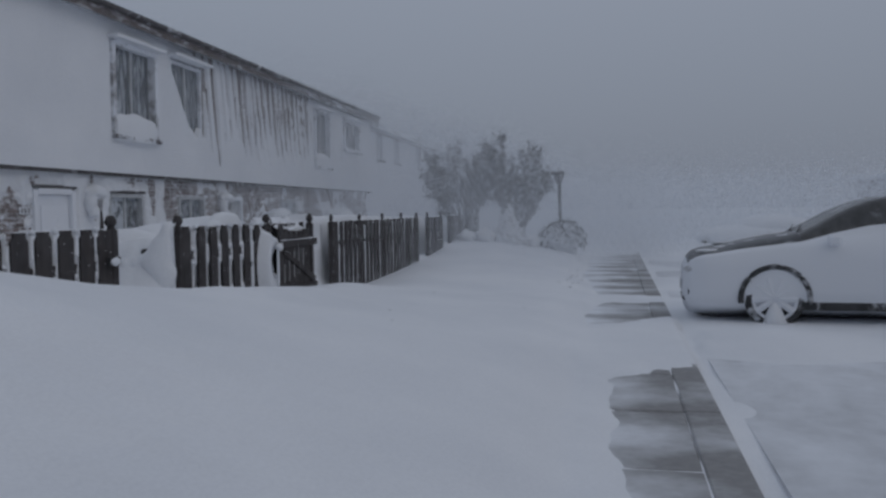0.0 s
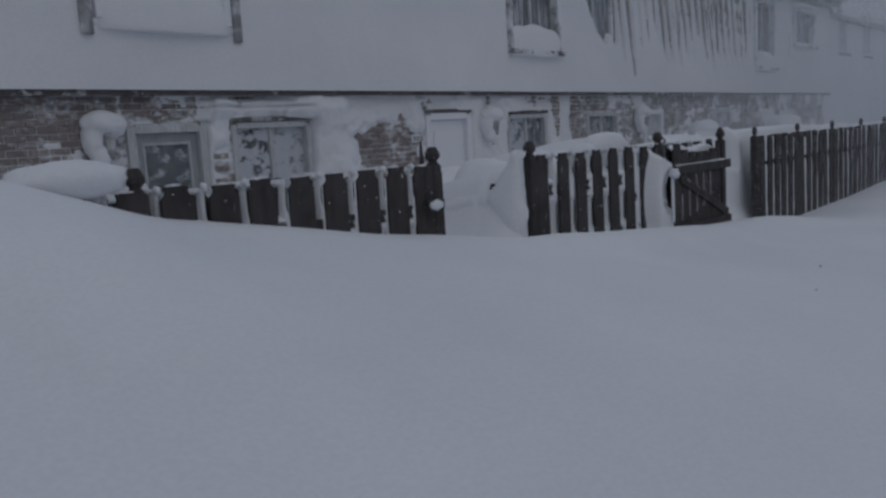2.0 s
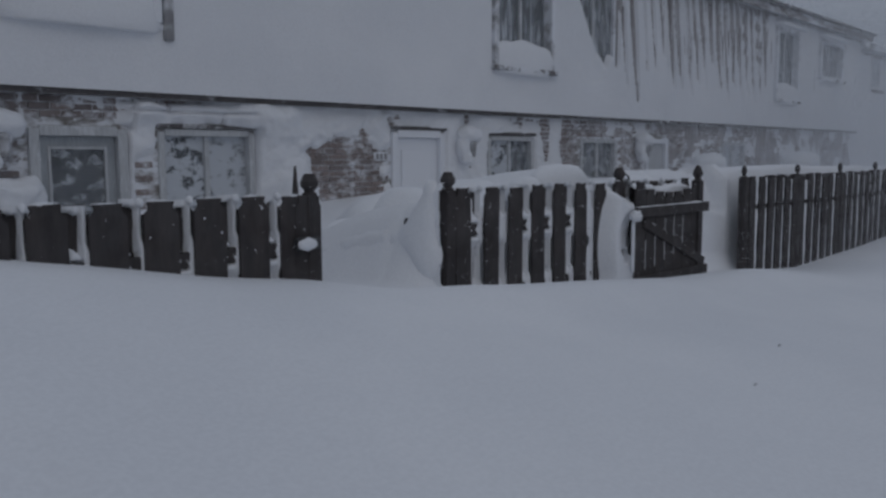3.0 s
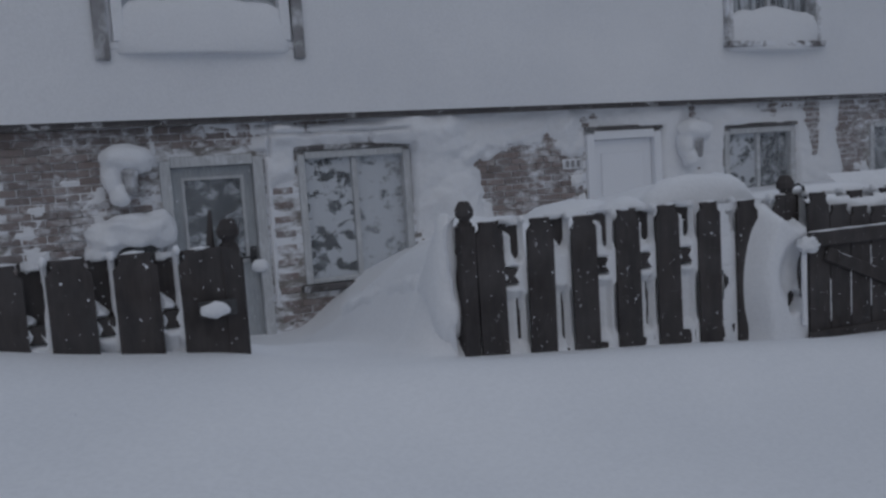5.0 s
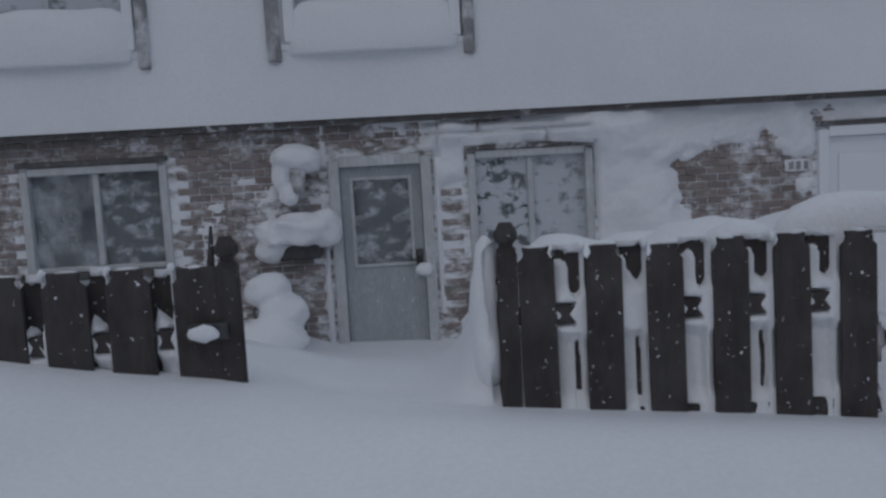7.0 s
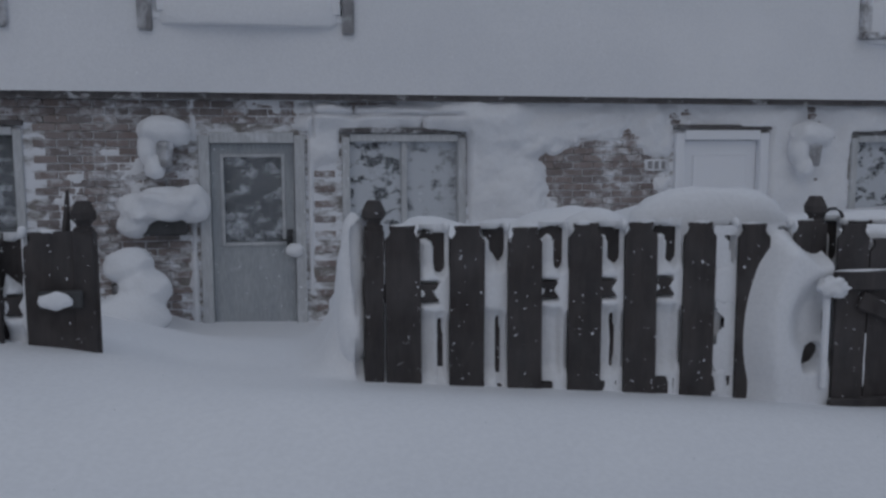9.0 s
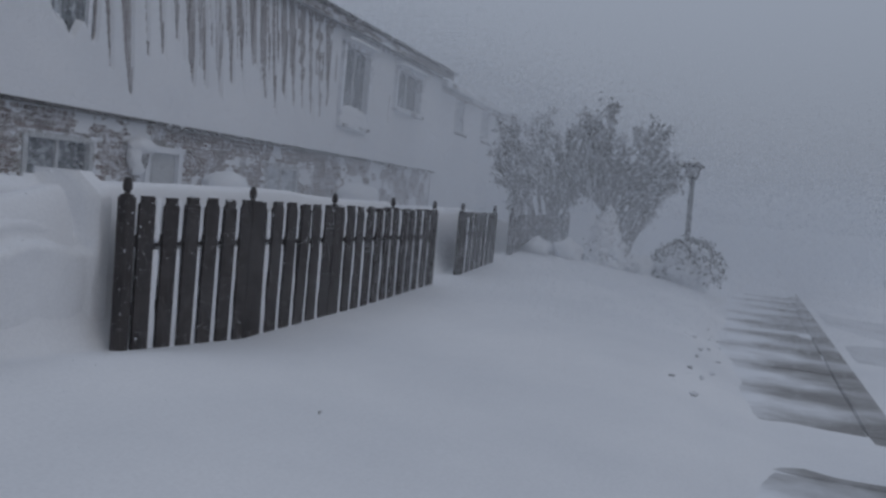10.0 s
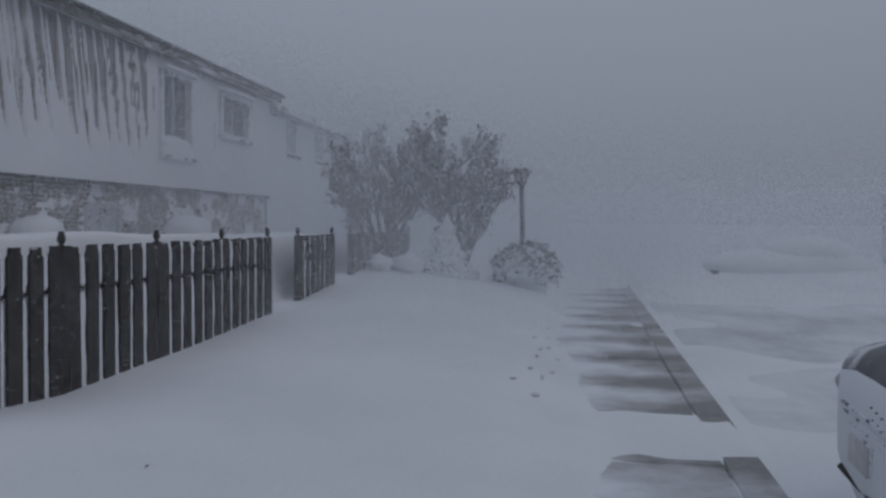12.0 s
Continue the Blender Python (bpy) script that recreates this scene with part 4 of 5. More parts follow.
def return_thick(x, z):
    crest = np.interp(x, [2.2, 3.3, 4.05, 4.2, 4.35, 4.46], [0.82, 1.10, 1.24, 1.36, 1.48, 1.58]) + 0.08 * (fbm(x * 5, x * 0 + 2.0, 3, 52) - 0.45)
    t = 0.05 + 0.07 * (fbm(x * 4, z * 4, 4, 51) - 0.45) - 0.16 * smooth_step(crest - 0.12, crest + 0.02, z)
    for xs in (3.95, 4.18):
        t = t - 0.16 * np.exp(-((x - xs) / 0.016) ** 2) * smooth_step(1.0, 1.03, z) * (1 - smooth_step(1.18, 1.22, z))
    return t


snow_ret = plaster("fence_snow", np.arange(2.2, 4.5, 0.016), np.arange(0.55, 1.62, 0.03), 1.135, return_thick, "snow plastered over the fence return")
snow_ret.rotation_euler.z = radians(-90)
b = bmesh.new()
for k, (y, z, r, h) in enumerate(((-4.40, 1.46, 0.06, 0.12), (-4.34, 1.28, 0.09, 0.14), (-4.22, 1.12, 0.10, 0.13), (-4.36, 0.98, 0.09, 0.2))):
    lump(b, (1.1, y, z), (r, r * 1.6, h), 0.25, 2.2, 4, 70 + k)
for k, (x, y, z, r, h) in enumerate(((1.75, -3.75, 0.92, 0.52, 0.55), (2.5, -3.5, 1.0, 0.6, 0.5), (1.62, -3.0, 0.75, 0.45, 0.45), (2.3, -2.6, 0.85, 0.6, 0.5))):
    lump(b, (x, y, z), (r, r * 1.1, h), 0.2, 1.3, 4, 60 + k)
tagged(fuse(part("snow_drift", b, M_CRUST, None, "", True), 0.05), "lumpy drift of snow behind the fence return", "snow", kind="stuff")


def bank_thick(x, z):
    wob = fbm(x * 4, z * 4, 4, 61) - 0.45
    lip = 1.05 + 0.05 * np.cos((x - 5.5) * 4) + 0.05 * (fbm(x * 5, x * 0, 3, 62) - 0.45)
    dome = 1.10 + 0.22 * np.sqrt(np.clip(1 - ((x - 5.5) / 0.52) ** 2, 0, 1))
    t = 0.48 - 0.16 * smooth_step(lip - 0.02, lip + 0.05, z) - 0.22 * smooth_step(dome - 0.10, dome + 0.02, z)
    side = smooth_step(5.92, 5.97, x)
    t = t * (1 - side) + 0.5 * side - 0.2 * smooth_step(1.42, 1.62, z + 0.1 * wob)
    return t + 0.05 * wob


plaster("snow_bank", np.arange(4.5, 6.12, 0.025), np.arange(0.2, 1.62, 0.025), -3.92, bank_thick, "bank of snow filling the gateway with a rounded mound on its lip")

# a splintered stake lashed to the post, and a snow-caked latch plate
b = bmesh.new()
tube(b, [(-0.17, -4.46, 1.3), (-0.155, -4.45, 1.5), (-0.145, -4.44, 1.66)], [0.022, 0.02, 0.008], 6)
tagged(part("stake", b, M_WOOD), "splintered dark stake beside the fence post", "stake")
latch = thing("gate_latch", "metal gate latch caked with snow on the fence post", "latch")
part("plate", new_box(-0.25, -0.075, -4.585, -4.55, 1.16, 1.235, 0.006), M_IRON, latch)
b = bmesh.new()
lump(b, (-0.175, -4.592, 1.195), (0.075, 0.02, 0.04), 0.3, 2, 2, 2)
part("snow_crust", b, M_CRUST, latch, "", True)

# open gate, folded back along the fence
gate = thing("garden_gate", "dark wooden picket gate standing open along the fence", "gate", at=(3.42, -4.72, 0))
gate.rotation_euler.z = radians(-1.5)
heads = (1.47, 1.40, 1.375, 1.365, 1.365, 1.385, 1.44)
for k, z in enumerate(heads):
    x = 0.09 + 0.172 * k
    p = part("picket", picket_mesh(0.164, z - 0.2, 0.022, 1), M_WOOD, gate)
    p.location = (x, 0, 0.2)
for z0, z1 in ((1.15, 1.245), (0.52, 0.61)):
    part("rail", new_box(-0.02, 1.335, -0.045, -0.012, z0, z1, 0.006), M_WOOD, gate)
brace = part("brace", new_box(-0.62, 0.62, -0.036, -0.013, -0.045, 0.045, 0.006), M_WOOD, gate)
brace.matrix_local = pose(0.70, -0.002, 0.87, 0, 22, 0)
for k in range(5):
    b = lump(bmesh.new(), (0.12 + 0.24 * k, -0.026, 1.247), (0.15, 0.018, 0.007 if k < 4 else 0.014), 0.4, 2, 2, k)
    part("snow_crust", b, M_CRUST, gate, "", True)
# threads of snow left in the joints, below the brace and, for some, above it
for k, (z0, z1) in enumerate(((0.66, 0.93), (0.68, 1.06), (0.72, 0.97), (0.76, 0.93), (0.77, 0.88), (0.95, 1.12), (0.92, 1.14), (0.88, 1.13))):
    b = bmesh.new()
    strip(b, 0.176 + 0.172 * (k if k < 5 else k - 3), -0.009, z0, z1, 0.0048, k * 3.1 + 1, 0.006)
    part("snow_crust", b, M_CRUST, gate, "", True)
b = bmesh.new()
path = [(0.16 + 0.86 * k / 12, -0.032, 1.125 - 0.347 * k / 12) for k in range(13)]
tube(b, path, [0.0025 + 0.003 * (k % 3 > 0) + 0.002 * math.sin(k * 2.3) ** 2 for k in range(13)], 6)
part("snow_crust", b, M_CRUST, gate, "", True)
part("snow_crust", lump(bmesh.new(), (-0.03, -0.03, 1.165), (0.075, 0.04, 0.055), 0.5, 2.6, 3, 4), M_CRUST, gate, "", True)
part("snow_crust", new_box(-0.062, -0.03, -0.03, 0.0, 0.66, 1.12, 0.008), M_CRUST, gate)


def gate_bank_thick(x, z):
    crest = 1.435 + 0.02 * np.sin(x * 9) + 0.03 * (fbm(x * 6, x * 0, 3, 83) - 0.45)
    return 0.03 + 0.012 * (fbm(x * 5, z * 5, 3, 84) - 0.45) - 0.09 * smooth_step(crest - 0.03, crest + 0.01, z)


plaster("snow_bank", np.arange(3.5, 4.56, 0.02), np.arange(0.5, 1.5, 0.02), -4.645, gate_bank_thick, "snow packed between the open gate and the fence")
g_post = thing("gate_post", "dark turned gate post with a ball finial", "post", at=(4.6, -4.74, 0))
b = bmesh.new()
box(b, -0.045, 0.045, -0.045, 0.045, 0.1, 1.46, 0.006)
prof = [(0.045, 1.46), (0.030, 1.475), (0.032, 1.49), (0.050, 1.52), (0.05, 1.54), (0.024, 1.60), (0.012, 1.61)]
tube(b, [(0, 0, z) for r, z in prof], [r for r, z in prof], 10)
part("shaft", b, M_WOOD, g_post)

# hook of bent wire by the hinge post
b = bmesh.new()
tube(b, [(3.44, -4.56, 1.33)] + [(3.50 - 0.06 * math.cos(u), -4.57, 1.48 + 0.06 * math.sin(u)) for u in (0, 0.6, 1.2, 1.8, 2.4, 3.0)] + [(3.57, -4.57, 1.42)], [0.009] * 8, 6)
tagged(part("wire_hook", b, M_IRON), "hook of bent dark wire hung on the fence post", "hook")

# scooped plume of snow wrapped round the hinge end of the fence
def plume_thick(x, z):
    left = 2.985 + 0.11 * ((z - 0.92) / 0.45) ** 2 - 0.10 * smooth_step(0.7, 0.4, z)
    t = -0.02 + 0.16 * smooth_step(0.0, 0.15, x - left) * (1 - smooth_step(1.28, 1.40, z - 0.04 * np.sin(x * 20)))
    # scooped out towards the gate, deepest low down
    r = np.hypot((x - 3.36) / 0.19, (z - 0.98) / 0.27)
    t = t - 0.085 * (1 - smooth_step(0.3, 1.0, r))
    hole = np.hypot((x - 3.35) / 0.07, (z - 0.80 - 0.45 * (x - 3.35)) / 0.055)
    t = t - 0.14 * (1 - smooth_step(0.75, 1.15, hole))
    return t + 0.012 * (fbm(x * 6, z * 5, 3, 4) - 0.45)


plaster("snow_plume", np.arange(2.86, 3.425, 0.0125), np.arange(0.35, 1.47, 0.0125), -4.575, plume_thick, "hollowed plume of snow packed round the fence end")
b = bmesh.new()
for x, y, z, sx, sz in ((2.35, -4.3, 1.40, 0.2, 0.14), (3.05, -4.15, 1.34, 0.5, 0.30), (3.95, -4.4, 1.42, 0.5, 0.1), (-2.78, -4.45, 1.57, 0.32, 0.11)):
    lump(b, (x, y, z), (sx, 0.16, sz), 0.16, 1.7, 3, x)
tagged(part("fence_snow", b, M_CRUST, None, "", True), "cushions of snow lying along the top of the fence", "snow", kind="stuff")
b = bmesh.new()
for x, y, z, r, h in ((-4.10, -4.5, 1.64, 0.14, 0.10), (-4.0, -4.52, 1.70, 0.10, 0.08), (-4.35, -4.48, 1.62, 0.15, 0.065), (-4.6, -4.46, 1.6, 0.3, 0.06)):
    lump(b, (x, y, z), (r, 0.11, h), 0.2, 1.6, 4, x)
tagged(fuse(part("snow_cornice", b, M_CRUST, None, "", True), 0.03), "overhanging cornice of snow on the buried fence end", "snow")


# ---- plants ----
TWIGS = ((2.0, -6.6), (-3.5, -5.2), (4.4, -7.9), (0.9, -6.9), (5.6, -6.4))

def leaf_cloud(points, size, spread, per, seed):
    """Many small folded leaves about the given twig ends, as one mesh."""
    rng = np.random.default_rng(seed)
    c = np.repeat(np.array([tuple(q) for q in points]), per, 0)
    c = c + rng.normal(0, spread, c.shape)
    n = len(c)
    a = rng.normal(size=(n, 3))
    a /= np.linalg.norm(a, axis=1)[:, None]
    q = rng.normal(size=(n, 3))
    b = np.cross(a, q)
    b /= np.linalg.norm(b, axis=1)[:, None]
    s = size * rng.uniform(0.6, 1.3, (n, 1))
    v = np.stack([c - a * s, c + b * s * 0.45, c + a * s, c - b * s * 0.45], 1).reshape(-1, 3)
    me = bpy.data.meshes.new("leaves")
    me.from_pydata(v.tolist(), [], np.arange(4 * n).reshape(-1, 4).tolist())
    return me


def bare_tree(x, y, z0, height, radius, seed, stems=11):
    """Many stems fanning from one foot, each forking into upswept branches that end in tufts of twigs."""
    rng = random.Random(seed)
    t = thing("bushy_tree", "bushy multi-stemmed winter tree with withered leaves rimed by snow", "tree", "trees by the street lamp", at=(x, y, z0))
    wood, twigs, ends = bmesh.new(), bmesh.new(), []
    for k in range(stems):
        ang = 2 * math.pi * k / stems + rng.uniform(-0.3, 0.3)
        out = radius * (0.25 + 0.75 * math.sqrt(rng.random()))
        top = (height - 0.35) * math.sqrt(max(0.15, 1 - 0.72 * (out / radius) ** 2)) * rng.uniform(0.9, 1.0)
        pts = []
        for j in range(8):
            u = j / 7
            reach = 0.08 + out * u ** 1.15
            pts.append(Vector((math.cos(ang) * reach + rng.uniform(-0.05, 0.05), math.sin(ang) * reach + rng.uniform(-0.05, 0.05), top * u ** 0.9)))
        tube(wood, pts, [0.06 * (1 - 0.82 * j / 7) for j in range(8)], 6)
        for j in range(3, 8):
            for m in range(3):
                a2 = ang + rng.uniform(-1.5, 1.5)
                el = rng.uniform(0.35, 1.25)
                ln = rng.uniform(0.4, 0.85) * radius * 0.5
                d = Vector((math.cos(a2) * math.cos(el), math.sin(a2) * math.cos(el), math.sin(el)))
                q = [pts[j], pts[j] + d * ln * 0.5, pts[j] + d * ln + Vector((0, 0, 0.1))]
                tube(twigs, q, [0.022, 0.016, 0.009], 4)
                ends.append(q[2])
                for w in range(4):
                    d2 = (d + Vector((rng.uniform(-0.6, 0.6), rng.uniform(-0.6, 0.6), rng.uniform(0.1, 0.8)))).normalized()
                    st = q[1].lerp(q[2], w / 3)
                    e = st + d2 * rng.uniform(0.16, 0.34)
                    tube(twigs, [st, (st + e) / 2 + Vector((0, 0, 0.02)), e], [0.011, 0.009, 0.005], 3)
                    ends.append(e)
    part("trunk", wood, M_BARK, t)
    part("branchwork", twigs, M_BARK, t)
    me = leaf_cloud(ends, 0.055, 0.06, 6, seed)
    me.materials.append(M_LEAF)
    ob = tagged(new("crown", me), kind="stuff")
    ob.parent = t
    return t


bare_tree(20.2, -4.5, 0.5, 3.7, 1.05, 3)
bare_tree(19.8, -6.25, 0.4, 3.65, 1.05, 8)


def snowed_bush(x, y, z, r, h, seed, label, lumps=5, per=7, cover=0.8, leaf=0.03):
    """Evergreen: a core of twigs with needles poking through plates of snow."""
    rng = random.Random(seed)
    t = thing("snowed_evergreen", label, "bush", "", "", (x, y, z))
    ends, stems, snow = [], bmesh.new(), bmesh.new()
    tube(stems, [(0, 0, -0.3), (0, 0, h * 0.8)], [0.06, 0.02], 6)
    for k in range(230):
        a, u = rng.uniform(0, 6.28), rng.uniform(-0.15, 1)
        rr = r * math.sqrt(max(0.02, 1 - u * u)) if lumps > 5 else r * (1.02 - u)
        e = Vector((math.cos(a) * rr, math.sin(a) * rr, h * (0.5 + 0.5 * u) if lumps > 5 else h * max(u, 0)))
        tube(stems, [(0, 0, e.z * 0.7), e], [0.012, 0.004], 3)
        ends.append(e)
        if rng.random() < cover:
            s = r * (rng.uniform(0.12, 0.27) if lumps > 5 else rng.uniform(0.10, 0.2))
            lump(snow, e * 0.93, (s, s, s * 0.8), 0.4, 2.6, 2, k)
    if lumps > 5:
        lump(snow, (0, 0, h * 0.5), (r * 0.82, r * 0.82, h * 0.46), 0.2, 2.4, 3, seed)
    else:
        for u in (0.0, 0.25, 0.5, 0.75):
            lump(snow, (0, 0, h * u), (r * (0.92 - u), r * (0.92 - u), h * 0.3), 0.25, 2.4, 3, seed + u)
    part("stems", stems, M_BARK, t)
    tagged(part("snow_load", snow, M_CRUST, t, "", True), kind="stuff")
    me = leaf_cloud(ends, leaf, r * 0.10, per, seed)
    me.materials.append(M_NEEDLE)
    ob = tagged(new("foliage", me), kind="stuff")
    ob.parent = t
    return t


hedge = thing("snowed_evergreen", "evergreen bush packed with snow, dark twigs mottling its sides", "bush", at=(-5.1, -4.82, 1.08))
b = bmesh.new()
for u, r in ((0.0, 0.92), (0.3, 0.80), (0.55, 0.62), (0.8, 0.42), (1.0, 0.24)):
    lump(b, (0.05 * math.sin(u * 7), 0, 1.08 * u), (r, r * 0.45, 0.34), 0.16, 2.6, 4, 40 + u)
fuse(part("snow_load", b, M_MOTTLE, hedge, "snow-packed mottled foliage", True), 0.035, 4)
rng = random.Random(12)
ends = []
for k in range(900):
    a, u = rng.uniform(0, 6.28), rng.random()
    r = 0.97 - 0.72 * u
    ends.append(Vector((math.cos(a) * r, math.sin(a) * r * 0.47, 1.1 * u)))
me = leaf_cloud(ends, 0.013, 0.03, 3, 12)
me.materials.append(M_NEEDLE)
tagged(new("foliage", me), kind="stuff").parent = hedge
b = bmesh.new()
tube(b, [(0, 0, -0.5), (0.02, 0, 0.4), (0, 0, 0.9)], [0.07, 0.05, 0.02], 8)
part("trunk", b, M_BARK, hedge)
snowed_bush(18.6, -7.86, 0.06, 0.62, 1.15, 7, "round clipped bush capped with snow under the street lamp", 9, 15, 0.7, 0.045)
snowed_bush(17.9, -6.3, 0.45, 0.62, 1.3, 9, "small conical evergreen buried in packed snow", 5, 5, 1.0)
for k, (x, y, s) in enumerate(((17.4, -5.6, 0.32), (18.0, -6.9, 0.3), (17.2, -5.1, 0.28))):
    b = bmesh.new()
    lump(b, (x, y, float(snow_height(x, y)) + 0.05), (s * 1.15, s, s * 0.8), 0.5, 1.9, 3, 20 + k)
    tagged(part("snowed_shrub", b, M_CRUST, None, "", True), "low shrub rounded over with snow beside the trees", "shrub", "low shrubs by the trees")

# scuffed footprints and stray twigs on the snow
M_SOIL = frosted("wet_soil", [(0.3, (0.1, 0.09, 0.085)), (0.7, (0.16, 0.15, 0.14))], 0.42, 0.6, 26.0, rime_haze=0.5)
prints = bmesh.new()
rng = random.Random(5)
for k in range(15):
    x = 8.8 + 5.5 * (k / 14) + rng.uniform(-0.15, 0.15)
    y = -8.32 - 0.035 * (x - 9) + (0.10 if k % 2 else -0.10) + rng.uniform(-0.08, 0.08)
    lump(prints, (x, y, float(snow_height(x, y)) + 0.004), (rng.uniform(0.03, 0.11), rng.uniform(0.02, 0.04), 0.009), 0.6, 3, 2, k)
tagged(part("footprints", prints, M_SOIL, None, "", True), "trail of scuffed dark footprints in the snow beside the footpath", "footprints", kind="stuff")
for x, y in TWIGS:
    z = float(snow_height(x, y))
    b = bmesh.new()
    tube(b, [(x - 0.022, y, z + 0.003), (x, y + 0.006, z + 0.008), (x + 0.024, y, z + 0.004)], [0.003, 0.005, 0.002], 5)
    tagged(part("twig", b, M_BARK), "small dark twig blown onto the snow", "twig", "twigs on the snow")

# ---- street lamp ----
lamp = thing("street_lamp", "black iron post lamp with a snow-dusted lantern", "street lamp", at=(18.55, -7.83, 0))
b = bmesh.new()
prof = [(0.09, 0.0), (0.09, 0.25), (0.06, 0.32), (0.055, 1.0), (0.05, 2.38), (0.075, 2.41), (0.05, 2.47)]
tube(b, [(0.0, 0, z) for r, z in prof], [r for r, z in prof], 12)
part("post", b, M_IRON, lamp)
b = bmesh.new()
for k in range(6):
    u = k * math.pi / 3
    tube(b, [(0.095 * math.cos(u), 0.095 * math.sin(u), 2.5), (0.18 * math.cos(u), 0.18 * math.sin(u), 2.70)], [0.017, 0.017], 4)
tube(b, [(0, 0, 2.46), (0, 0, 2.51)], [0.09, 0.11], 6)
tube(b, [(0, 0, 2.69), (0, 0, 2.72), (0, 0, 2.80), (0, 0, 2.84), (0, 0, 2.89)], [0.235, 0.235, 0.11, 0.035, 0.014], 6)
part("lantern_frame", b, M_IRON, lamp)
b = bmesh.new()
tube(b, [(0, 0, 2.512), (0, 0, 2.688)], [0.092, 0.165], 6)
part("lantern_glass", b, M_LAMPGLASS, lamp, "rimed lantern glass")
b = bmesh.new()
lump(b, (-0.04, 0.03, 2.79), (0.12, 0.12, 0.06), 0.2, 2, 2, 5, 2.73)
part("snow_cap", b, M_CRUST, lamp, "", True)
lamp.rotation_euler.x = radians(-1.5)


